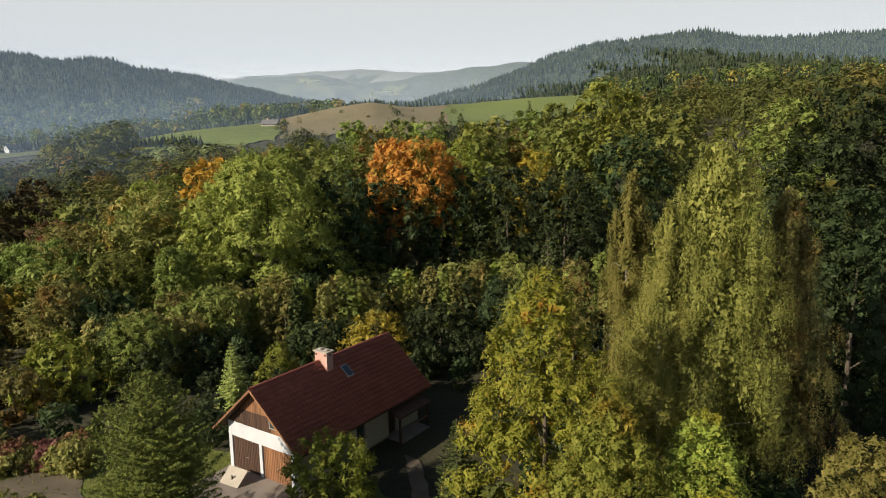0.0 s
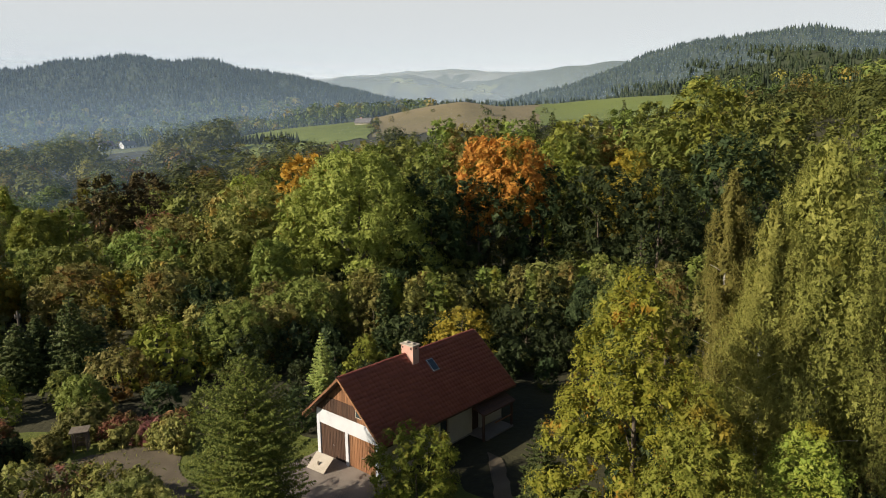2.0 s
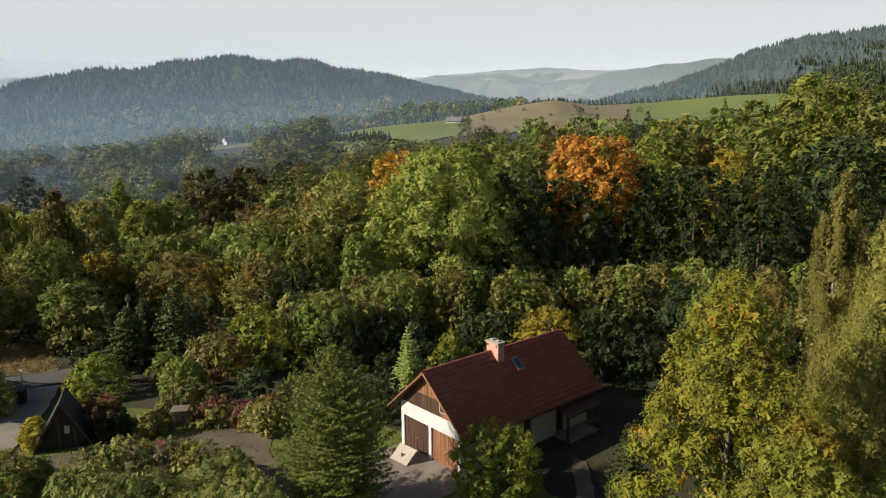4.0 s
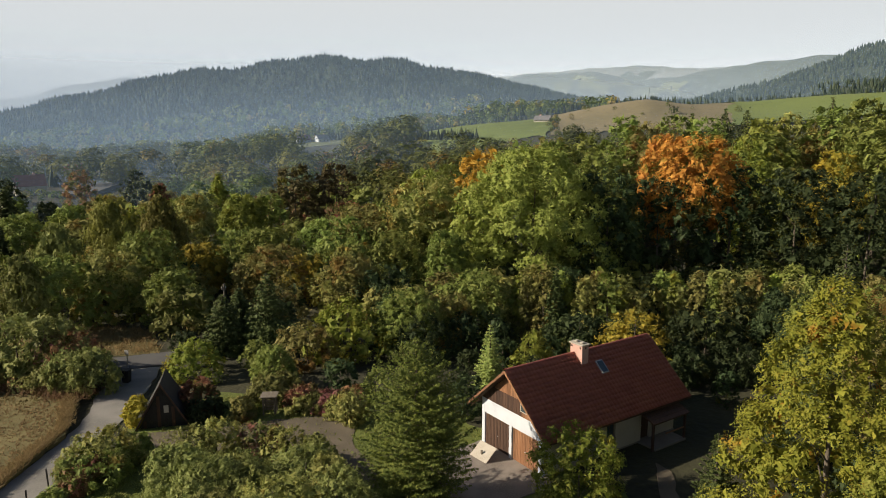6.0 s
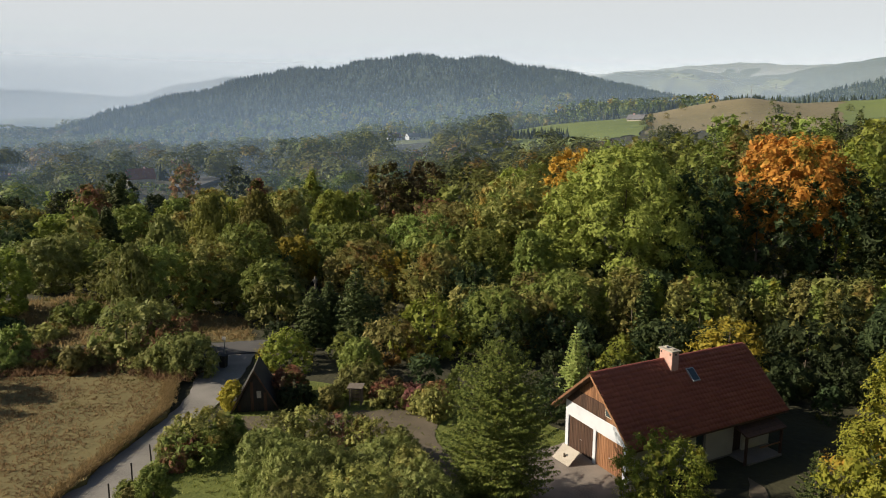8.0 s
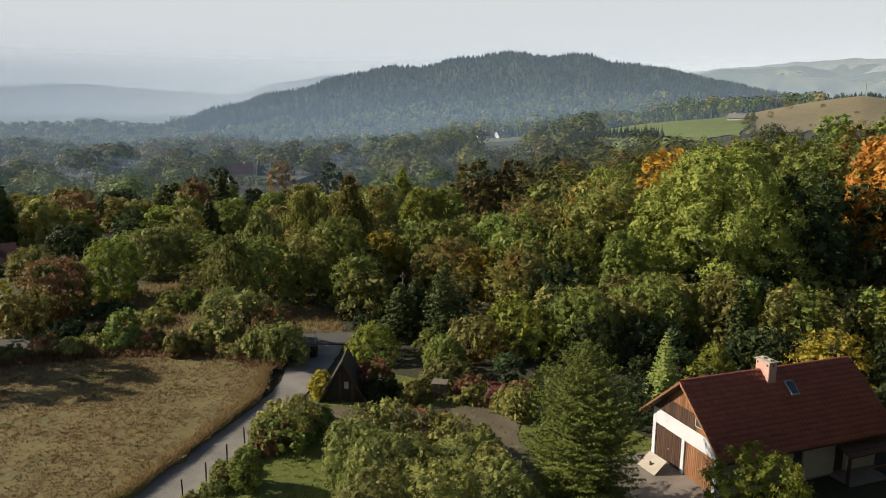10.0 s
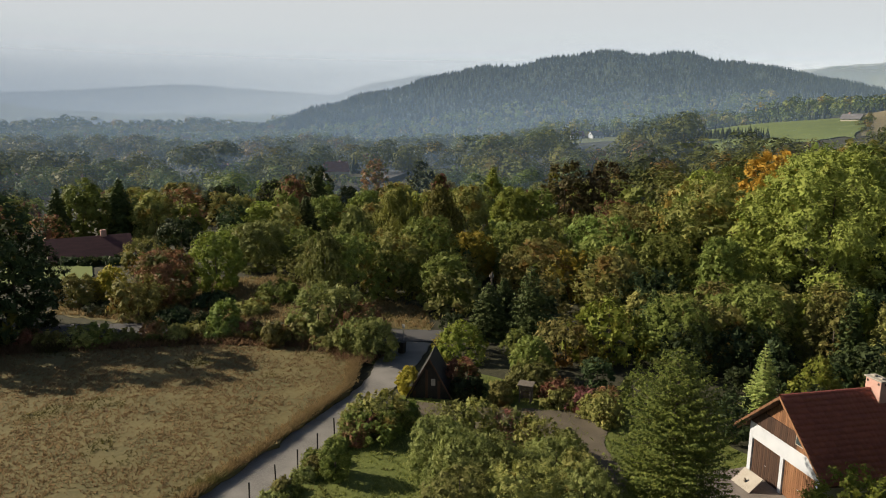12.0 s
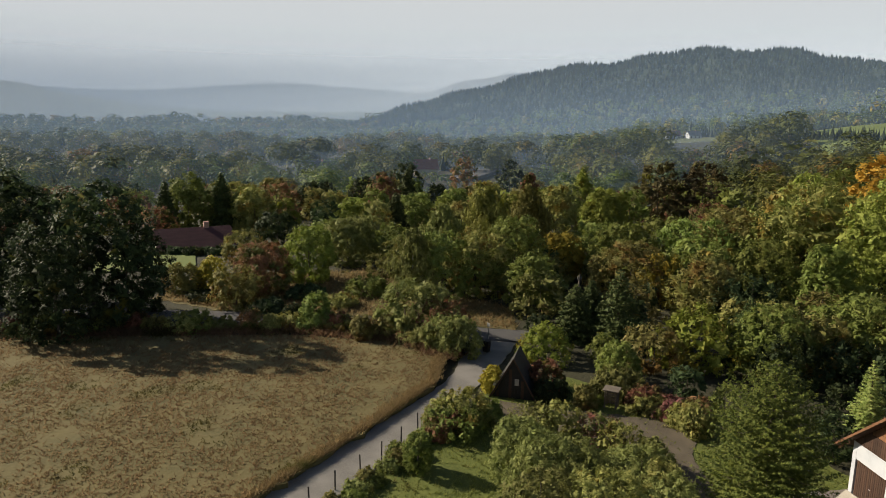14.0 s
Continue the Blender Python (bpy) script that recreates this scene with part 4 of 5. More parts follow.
chimney = part("chimney", box(-0.34, 5.2, RIDGE - 1.0, 0.72, 5.78, 6.52, 0.015), BRICK, house, "pink rendered chimney with pale cap")
part("cap", box(-0.42, 5.12, 6.525, 0.8, 5.86, 6.6, 0.015), PALE_BOARD, chimney)
for x in (-0.08, 0.46):
    part("flue", box(x - 0.13, 5.36, 6.605, x + 0.13, 5.62, 6.7, 0.03), PALE_BOARD, chimney)
# vent holes are near-black plates, the darkness inside painted, nothing cut
for x in (-0.2, 0.56):
    part("vent", box(x - 0.06, 5.186, 6.3, x + 0.06, 5.196, 6.42), DARK, chimney)
part("vent", box(0.724, 5.43, 6.3, 0.734, 5.55, 6.42), DARK, chimney)
part("flashing", box(-0.4, 5.1, RIDGE - 0.9, 0.82, 5.88, RIDGE - 0.62, 0.03), TILE, chimney)

# skylight in the south slope
place = Matrix.Translation((math.cos(SLOPE) * 0.95, 6.35, RIDGE + 0.05 - math.sin(SLOPE) * 0.95)) @ Matrix(((0, -math.cos(SLOPE), math.sin(SLOPE), 0), (1, 0, 0, 0), (0, math.sin(SLOPE), math.cos(SLOPE), 0), (0, 0, 0, 1)))
bm = box(0, -0.95, 0, 0.62, 0, 0.09, 0.015)
frame_ob = part("skylight", bm, METAL, house, "grey framed roof window")
frame_ob.matrix_local = place
part("pane", box(0.07, -0.87, 0.092, 0.55, -0.08, 0.1), GLASS, frame_ob)

# porch with lean-to roof, its shade put into the dark plank colour
porch = part("porch_roof", prism([(HALF + 0.02, 2.5), (HALF + 1.5, 1.9), (HALF + 1.5, 1.8), (HALF + 0.02, 2.38)], 8.0, 11.4), DARK_PLANK, house, "brown lean-to porch roof, shade in its colour")
for row in range(5):
    x0, x1 = HALF + 0.03 + row * 0.295, HALF + 0.03 + (row + 1) * 0.295 + 0.06
    z0, z1 = 2.535 - row * 0.12, 2.545 - (row + 1) * 0.12
    part("tile_course", prism([(x0, z0), (x1, z1), (x1, z1 - 0.035), (x0, z0 - 0.025)], 7.96, 11.44), DARK_PLANK, porch)
for y in (8.15, 11.25):
    part("post", box(HALF + 1.28, y - 0.07, 0.0, HALF + 1.42, y + 0.07, 1.85, 0.01), DARK_PLANK, house, "wooden porch post darkened for shade")
part("porch_rail", box(HALF + 1.31, 9.4, 0.85, HALF + 1.39, 11.18, 0.93, 0.01), PLANK, house)
part("porch_step", box(HALF + 0.05, 8.3, 0.0, HALF + 1.5, 11.3, 0.14, 0.02), CONCRETE, house)

# loose board leaning at the garage
panel = thing("leaning_panel", pose(-12.9, 37.9, 0.11, 0, 0, -30), "grey weathered sheet panel propped before the garage", "panel")
slab = box(-0.75, -0.02, 0.02, 0.75, 0.02, 1.15, 0.008)
bmesh.ops.rotate(slab, cent=(0, 0, 0), matrix=Matrix.Rotation(radians(-52), 3, "X"), verts=slab.verts)
part("sheet", slab, PALE_BOARD, panel, "pale scuffed plastic sheet")
prop = box(-0.05, 0.28, 0.0, 0.05, 0.36, 0.5)
part("prop", prop, WOOD, panel)

# ---- sheds, posts and small things of the garden ----
shed = thing("garden_shed", pose(-35.0, 35.4, 0.04, 0, 0, 36) @ Matrix.Diagonal((0.82, 0.82, 0.8, 1)), "dark steep A-frame timber shed beside the track", "shed")
# the shaded gable front is coloured near black, walls and boards alike
part("body", prism([(-1.95, 0), (1.95, 0), (0, 3.75)], -1.2, 2.0), DARK, shed, "board walls with shade in their near-black colour")
for side in (-1, 1):
    part("roof", prism([(0, 4.0), (side * 2.18, 0.0), (side * 2.09, 0.0), (0, 3.83)], -1.5, 2.3), DARK, shed, "dark felted roof slope")
    part("bargeboard", prism([(0, 4.03), (side * 2.2, 0.0), (side * 2.06, 0.0), (0, 3.77)], -1.56, -1.505), DARK_PLANK, shed)
for k in range(13):
    x0 = -1.82 + k * 0.28
    top = 3.62 - max(abs(x0), abs(x0 + 0.26)) * 1.92
    if top > 0.3:
        part("board", box(x0, -1.24, 0.03, x0 + 0.26, -1.204, top, 0.005), DARK_PLANK if k % 4 == 1 else DARK, shed)
part("window", box(0.12, -1.29, 1.3, 0.5, -1.245, 1.95, 0.01), PALE_BOARD, shed, "small pale window")

post_bm = box(-0.035, -0.035, 0.0, 0.035, 0.035, 1.25, 0.008)
post = part("fence_post", post_bm, DARK, None)
tagged(post, "thin dark fence post along the gravel track", "fence post", "fence posts along the track")
post.matrix_world = pose(-29.6, 13.4, 0.04)
for x, y in ((-30.6, 15.6), (-31.3, 17.6), (-32.0, 19.7), (-32.6, 21.6), (-33.5, 23.7), (-34.5, 25.8)):
    copy_thing(post, pose(x, y, 0.04, rng.uniform(-2, 2), rng.uniform(-2, 2), rng.uniform(0, 90)))

bin_ob = thing("wheelie_bin", pose(-43.2, 40.0, 0.09, 0, 0, 20), "dark refuse bin standing by the lane", "bin")
bm = bmesh.new()
bmesh.ops.create_cone(bm, cap_ends=True, segments=4, radius1=0.34, radius2=0.42, depth=0.95)
bmesh.ops.rotate(bm, cent=(0, 0, 0), matrix=Matrix.Rotation(radians(45), 3, "Z"), verts=bm.verts)
bmesh.ops.translate(bm, vec=(0, 0, 0.5), verts=bm.verts)
part("bin_body", bm, DARK, bin_ob)
part("lid", box(-0.33, -0.33, 0.98, 0.33, 0.36, 1.05, 0.02), DARK, bin_ob)
sign = thing("sign_post", pose(-43.7, 40.7, 0.07), "thin grey metal sign post at the lane", "post")
pv, pf = tubes([(np.array([(0, 0, 0), (0, 0, 2.4)]), np.array([0.04, 0.04]))], 8)
under("pole", quick_mesh("pole", pv, pf), METAL, sign)
part("plate", box(-0.2, -0.03, 2.05, 0.2, -0.045, 2.4, 0.005), METAL, sign)

butt = thing("compost_bin", pose(-34.1, 26.7, 0.04, 0, 0, 15), "black ribbed plastic compost bin beside the track", "bin")
bm = bmesh.new()
bmesh.ops.create_cone(bm, cap_ends=True, segments=14, radius1=0.42, radius2=0.33, depth=0.95)
bmesh.ops.translate(bm, vec=(0, 0, 0.475), verts=bm.verts)
part("bin_body", bm, DARK, butt)
for z in (0.25, 0.5, 0.75):
    rv, rf = tubes([(np.array([(0, 0, z - 0.03), (0, 0, z), (0, 0, z + 0.03)]), np.array([0.4, 0.44, 0.4]) - 0.09 * z)], 14)
    under("rib", quick_mesh("rib", rv, rf), DARK, butt)
bm = bmesh.new()
bmesh.ops.create_cone(bm, cap_ends=True, segments=14, radius1=0.36, radius2=0.2, depth=0.14)
bmesh.ops.translate(bm, vec=(0, 0, 1.025), verts=bm.verts)
part("lid", bm, DARK, butt)

crate = thing("wooden_hutch", pose(-29.0, 39.2, 0.04, 0, 0, 25), "old dark brown wooden hutch at the yard's edge", "hutch")
for x in (-0.4, 0.4):
    for y in (-0.35, 0.35):
        part("post", box(x - 0.05, y - 0.05, 0, x + 0.05, y + 0.05, 1.35, 0.01), WOOD, crate)
for k in range(6):
    part("board", box(-0.46, 0.405, 0.08 + k * 0.2, 0.46, 0.43, 0.25 + k * 0.2, 0.005), WOOD, crate)
    part("board", box(0.455, -0.38, 0.08 + k * 0.2, 0.48, 0.38, 0.25 + k * 0.2, 0.005), WOOD, crate)
part("roof_board", box(-0.58, -0.55, 1.36, 0.58, 0.55, 1.42, 0.01), WOOD, crate, "weathered flat top board")


def utility_pole(x, y, high, label="weathered wooden power pole with crossarm", arm=0.9):
    ob = thing("power_pole", pose(x, y, float(ground_height(x, y)) - 0.05, 0, 0, rng.uniform(0, 90)), label, "pole", "power poles")
    v, f = tubes([(np.array([(0, 0, 0), (0.02, 0, high)]), np.array([0.14, 0.09]) * max(1.0, high / 9))], 8)
    under("pole", quick_mesh("pole", v, f), WOOD, ob)
    part("crossarm", box(-arm, -0.06, high - 0.6, arm, 0.06, high - 0.45), WOOD, ob)
    for k in (-0.9 * arm, 0.0, 0.9 * arm):
        part("insulator", box(k - 0.04, -0.04, high - 0.45, k + 0.04, 0.04, high - 0.25, 0.01), PALE_BOARD, ob)


utility_pole(-43.0, 52.0, 5.6, "slim weathered wooden power pole in the trees", 0.2)


# ---- far houses ----
def far_house(x, y, turn, wide, long, eave, ridge, wall, roof_mat, label, lift=0.0, windows=3):
    z = float(ground_height(x, y)) + lift
    ob = thing("farmhouse" if long > 13 else "village_house", pose(x, y, z, 0, 0, turn), label, "house")
    part("wall", prism([(-wide / 2, -1), (wide / 2, -1), (wide / 2, eave), (0, ridge - 0.15), (-wide / 2, eave)], -long / 2, long / 2), wall, ob)
    t = (ridge - eave) / (wide / 2)
    for side in (-1, 1):
        o = wide / 2 + 0.5
        part("roof", prism([(0, ridge + 0.1), (side * o, ridge + 0.1 - o * t), (side * o, ridge - 0.08 - o * t), (0, ridge - 0.1)], -long / 2 - 0.4, long / 2 + 0.4), roof_mat, ob)
        for k in range(windows):
            y0 = -long / 2 + long * (k + 0.5) / windows
            w = part("window", box(side * wide / 2 - 0.05, y0 - 0.55, 0.8, side * wide / 2 + 0.05, y0 + 0.55, min(2.1, eave - 0.2)), PALE_BOARD, ob)
            part("pane", box(side * (wide / 2 + 0.055) - 0.006, y0 - 0.45, 0.9, side * (wide / 2 + 0.055) + 0.006, y0 + 0.45, min(2.0, eave - 0.3)), GLASS, w)
    for e in (-1, 1):
        w = part("window", box(-0.6, e * long / 2 - 0.05, eave * 0.9, 0.6, e * long / 2 + 0.05, eave * 0.9 + 1.2), PALE_BOARD, ob)
        part("pane", box(-0.5, e * (long / 2 + 0.055) - 0.006, eave * 0.9 + 0.1, 0.5, e * (long / 2 + 0.055) + 0.006, eave * 0.9 + 1.1), GLASS, w)
    part("chimney", box(-0.35, long * 0.15, ridge - 0.5, 0.35, long * 0.15 + 0.8, ridge + 0.9), BRICK, ob)
    return ob


PURPLE_TILE = surface("dull_red_tiles", (0.06, 0.022, 0.024), (0.09, 0.033, 0.036), (0.125, 0.05, 0.05), 0.6, 12, 0.8, 0.3, 0.03, (1, 1, 6))
SLATE = surface("grey_slates", (0.1, 0.1, 0.11), (0.16, 0.16, 0.17), (0.22, 0.22, 0.23), 0.6, 12, 0.7, 0.3, 0.03)
far_house(-110.0, 38.0, -12, 8.5, 11.0, 1.7, 4.1, SIDE_PLASTER, PURPLE_TILE, "low farmhouse with a broad dull-red roof", -0.7)
RED_TILE = surface("village_red_tiles", (0.14, 0.05, 0.04), (0.21, 0.08, 0.06), (0.28, 0.12, 0.09), 0.6, 12, 0.8, 0.3, 0.03)
far_house(-329.1, 540.8, -28, 8, 11, 3.0, 6.4, PLASTER, SLATE, "white valley house with a grey roof")
far_house(-343.0, 532.0, -34, 8, 12, 3.4, 7.0, PLASTER, PURPLE_TILE, "white valley house with a dull-red roof")
far_house(-110.5, 459.3, 82, 6.5, 10.5, 1.7, 4.2, SIDE_PLASTER, SLATE, "lone white house beside the green meadow")
far_house(-300.0, 232.0, -30, 10, 12.5, 4.5, 9.0, SIDE_PLASTER, RED_TILE, "village house with a red tiled roof")
far_house(-343.6, 90.1, 20, 9, 12.5, 3.4, 7.4, PLASTER, SLATE, "village house with a grey slate roof")
far_house(-329.4, 112.0, -35, 9, 12.5, 3.4, 7.0, SIDE_PLASTER, PURPLE_TILE, "village house with a dull-red roof")
far_house(-331.0, 286.0, -50, 9, 12, 4.0, 8.0, PLASTER, RED_TILE, "village house with a red tiled roof")
far_house(-280.0, 168.8, 70, 6, 8, 2.6, 4.6, PLASTER, SLATE, "small white village outbuilding")
far_house(-352.0, 196.0, 10, 9, 12, 3.6, 7.6, PLASTER, SLATE, "village house with a grey slate roof")
far_house(-520.0, 285.0, 25, 9, 12, 4.0, 8.0, PLASTER, RED_TILE, "distant village house among trees")
far_house(-600.0, 365.0, 50, 9, 12, 4.0, 8.0, PLASTER, SLATE, "distant village house among trees")
utility_pole(-257.6, 220.3, 14.0, "tall pale street pole in the village")
utility_pole(-184.6, 641.4, 13.0)
utility_pole(-49.5, 519.1, 9.0)
utility_pole(-140.0, 560.0, 11.0)
lane = part("village_road", prism([(-262.0, 233.0), (-272.0, 222.0), (-318.0, 292.0), (-306.0, 300.0)], -12.5, -10.9, "z"), ASPHALT)
tagged(lane, "pale village road between the houses", "road", "", "structure")


def hazy_material(name, colour, amount, scale):
    """Thin smoke: uneven, mostly clear."""
    m = bpy.data.materials.new(name)
    m.use_nodes = True
    t = m.node_tree
    t.nodes.remove(t.nodes["Principled BSDF"])
    n = steeper(t, noise_at(t, scale, 4), 0.35, 0.75)
    c = t.nodes.new("ShaderNodeTexCoord")
    s = t.nodes.new("ShaderNodeSeparateXYZ")
    t.links.new(c.outputs["Generated"], s.inputs[0])
    up = t.nodes.new("ShaderNodeMapRange")
    up.inputs["From Min"].default_value, up.inputs["From Max"].default_value = 1.0, 0.15
    up.inputs["To Max"].default_value = amount
    t.links.new(s.outputs["Z"], up.inputs["Value"])
    k = t.nodes.new("ShaderNodeMath")
    k.operation = "MULTIPLY"
    t.links.new(n, k.inputs[0])
    t.links.new(up.outputs["Result"], k.inputs[1])
    d = t.nodes.new("ShaderNodeAttribute")
    d.attribute_name = "density"
    e = t.nodes.new("ShaderNodeMath")
    e.operation = "MULTIPLY"
    t.links.new(k.outputs[0], e.inputs[0])
    t.links.new(d.outputs["Fac"], e.inputs[1])
    clear, front, behind = (t.nodes.new("ShaderNodeBsdf" + q) for q in ("Transparent", "Diffuse", "Translucent"))
    front.inputs["Color"].default_value = behind.inputs["Color"].default_value = (*colour, 1)
    half, mix = t.nodes.new("ShaderNodeMixShader"), t.nodes.new("ShaderNodeMixShader")
    t.links.new(front.outputs[0], half.inputs[1])
    t.links.new(behind.outputs[0], half.inputs[2])
    t.links.new(e.outputs[0], mix.inputs["Fac"])
    t.links.new(clear.outputs[0], mix.inputs[1])
    t.links.new(half.outputs[0], mix.inputs[2])
    t.links.new(mix.outputs[0], t.nodes["Material Output"].inputs["Surface"])
    return m


SMOKE = hazy_material("chimney_smoke", (0.75, 0.87, 1.0), 3.2, 0.07)
a, z = np.meshgrid(np.linspace(-1, 1, 13), np.linspace(0, 55, 14), indexing="ij")
wide = 3 + 0.42 * z
sv = np.stack([a * wide + 0.35 * z, 4 * np.cos(a * 2) + 0.2 * z, z], -1).reshape(-1, 3)
i, j = np.meshgrid(np.arange(12), np.arange(13), indexing="ij")
k = (i * 14 + j).ravel()
smoke = tagged(under("smoke_plume", quick_mesh("smoke_plume", sv, np.stack([k, k + 14, k + 15, k + 1], 1)), SMOKE), "thin bluish smoke drifting up from the village", "smoke")
smoke.matrix_world = pose(-302.7, 309.6, -13.0)
edge = smoke.data.attributes.new("density", "FLOAT", "POINT")
edge.data.foreach_set("value", ((1 - a ** 2) ** 1.5 * np.clip(z / 6, 0, 1)).astype(np.float32).ravel())
for p in smoke.data.polygons:
    p.use_smooth = True

# ---- trees and shrubs ----
birch("birch", 14.1, 35.3, 20.5, 4.8)
birch("birch", 11.1, 40.5, 18.7, 2.2)
birch("birch", 11.3, 34.2, 17.6, 2.6)
birch("olive", 18.4, 36.7, 18.0, 3.2)
leafy("maple", 4.4, 29.7, 14.6, 4.0)
leafy("yellowgreen", 6.4, 25.2, 11.2, 3.0)
leafy("yellowgreen", 10.0, 25.1, 9.8, 3.0)
leafy("rust", -144.7, 98.5, 11.4, 3.7)
leafy("dark", -150.4, 109.4, 14.1, 4.7)
leafy("dark", -151.8, 96.8, 10.0, 4.1)
leafy("green", -119.8, 90.3, 6.9, 4.0)
leafy("green", -119.4, 100.4, 8.0, 3.8)
leafy("bright", -119.0, 73.7, 6.1, 3.3)
leafy("rust", -177.6, 153.8, 16.9, 5.2)
leafy("dark", -167.8, 165.9, 16.5, 4.8)
leafy("olive", -96.9, 89.6, 10.0, 3.9)
leafy("olive", -92.5, 79.5, 6.7, 3.2)
leafy("olive", -101.9, 80.6, 5.2, 3.2)
leafy("rust", -131.4, 137.1, 12.0, 2.2)
leafy("yellowgreen", -114.4, 138.9, 14.2, 2.8)
leafy("dark", -153.7, 83.7, 9.1, 4.3)
leafy("olive", -138.2, 80.7, 7.2, 3.9)
leafy("green", -115.7, 78.8, 4.9, 3.4)
leafy("dark", -156.2, 124.9, 8.3, 3.3)
leafy("dark", -75.4, 26.9, 0.7, 2.0)
leafy("olive", -72.8, 30.9, 2.7, 3.0)
leafy("dark", -69.1, 36.2, 1.2, 2.3)
leafy("olive", -63.9, 37.3, 1.1, 1.9)
leafy("green", -66.6, 42.6, 1.9, 2.6)
leafy("red", -48.8, 38.2, 3.9, 1.6)
leafy("willow", -51.9, 37.4, 5.1, 2.4)
leafy("dark", -65.6, 29.9, 1.5, 1.8)
conifer("spruce", 0.5, 30.6, 7.4, 2.0)
leafy("birch", 13.6, 21.0, 10.6, 1.6)
leafy("green", 26.5, 53.8, 22.2, 4.1)
leafy("dark", 30.6, 53.9, 22.9, 4.8)
leafy("dark", 27.0, 50.2, 19.6, 4.4)
leafy("dark", 33.8, 54.3, 21.1, 4.2)
leafy("dark", 28.1, 46.1, 16.3, 3.7)
leafy("green", 26.5, 60.4, 20.6, 5.4)
leafy("bright", 27.8, 116.7, 24.1, 7.8)
leafy("green", 34.4, 106.6, 19.9, 6.4)
leafy("green", 20.7, 113.1, 19.5, 5.1)
leafy("dark", 26.2, 96.5, 17.9, 6.1)
leafy("yellow", 14.1, 104.0, 16.1, 3.8)
leafy("orange", -3.2, 91.9, 18.6, 5.8, 12000)
leafy("orange", -7.6, 101.7, 18.4, 3.3)
# these five carry the wood's dark interior in their leaf colour
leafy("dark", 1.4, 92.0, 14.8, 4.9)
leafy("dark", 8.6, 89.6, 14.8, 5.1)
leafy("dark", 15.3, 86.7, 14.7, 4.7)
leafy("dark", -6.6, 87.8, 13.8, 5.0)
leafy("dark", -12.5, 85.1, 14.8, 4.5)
leafy("green", -16.4, 106.7, 17.4, 4.4)
leafy("yellowgreen", -14.5, 129.2, 20.3, 3.2)
leafy("green", 6.5, 117.8, 18.6, 5.3)
leafy("olive", 14.3, 124.2, 19.3, 3.6)
leafy("green", -24.7, 109.2, 17.5, 4.5)
leafy("bright", 3.4, 109.9, 17.6, 3.6)
leafy("ash", -21.3, 83.0, 17.2, 8.9, 42000)
leafy("ash", -26.1, 77.9, 13.5, 3.7)
leafy("gold", -31.7, 95.1, 16.6, 4.5)
leafy("green", -39.1, 100.9, 14.1, 3.5)
leafy("olive", -43.8, 81.1, 9.2, 4.5)
leafy("green", -40.1, 86.4, 9.7, 4.3)
leafy("green", -37.8, 90.7, 11.2, 3.6)
leafy("green", -35.4, 74.2, 7.2, 4.0)
leafy("green", -42.4, 72.8, 6.6, 4.5)
leafy("olive", -36.5, 64.6, 6.4, 3.1)
leafy("green", -28.6, 72.8, 8.2, 2.6)
leafy("green", -21.3, 62.7, 6.2, 3.3)
conifer("spruce", -13.7, 62.7, 7.1, 1.6)
conifer("spruce", 7.6, 49.6, 13.0, 2.7)
leafy("green", 6.7, 53.7, 9.7, 1.8)
leafy("olive", 9.0, 46.3, 11.6, 1.6)
leafy("yellowgreen", -13.1, 52.6, 4.0, 1.9)
leafy("yellow", -5.8, 55.9, 5.4, 2.6)
conifer("larch", -15.9, 49.7, 5.2, 1.5)
# shade behind the house put into the leaf colour of these four
leafy("dark", -1.9, 56.1, 3.0, 1.9)
leafy("dark", 2.0, 58.1, 3.1, 2.2)
leafy("dark", -7.3, 59.7, 3.7, 2.8)
leafy("dark", -10.8, 59.2, 3.7, 2.8)
conifer("fir", -14.3, 31.9, 9.5, 3.3)
leafy("bush", -6.2, 35.2, 4.4, 2.4)
leafy("olive", -22.9, 57.8, 5.1, 2.6)
leafy("green", -24.9, 54.8, 5.8, 3.0)
leafy("dark", 6.0, 63.9, 6.3, 3.2)
leafy("dark", -0.4, 62.2, 4.4, 3.1)
leafy("copper", -83.2, 125.1, 14.3, 5.2)
leafy("copper", -76.8, 131.4, 14.1, 5.3)
leafy("bright", -76.3, 98.1, 9.2, 3.2)
leafy("olive", -78.4, 88.5, 10.1, 3.4)
leafy("yellowgreen", -29.8, 52.3, 5.2, 3.8)
leafy("olive", -31.9, 48.7, 3.5, 2.7)
leafy("olive", -27.4, 60.3, 4.5, 3.0)
leafy("dark", -32.0, 64.7, 5.5, 3.3)
leafy("olive", -40.0, 71.8, 6.2, 3.0)
leafy("yellow", -43.6, 67.3, 5.3, 3.0)
leafy("green", -51.9, 71.3, 7.5, 4.0)
leafy("yellow", -58.2, 66.3, 6.0, 2.9)
leafy("green", -58.4, 73.9, 6.8, 3.9)
leafy("green", -54.3, 84.2, 7.1, 4.1)
leafy("green", -44.4, 89.8, 9.0, 4.5)
leafy("olive", -45.4, 84.8, 9.4, 3.5)
leafy("green", -42.0, 96.4, 11.1, 3.9)
leafy("bright", -49.0, 115.2, 12.7, 4.6)
conifer("spruce", -37.4, 50.9, 7.3, 2.9)
conifer("spruce", -41.1, 49.3, 5.4, 2.4)
conifer("spruce", -42.5, 53.4, 4.9, 2.3)
leafy("yellowgreen", -39.1, 43.2, 3.1, 2.7)
leafy("green", -31.3, 43.0, 3.5, 1.6)
conifer("spruce", -27.6, 55.7, 6.0, 2.1)
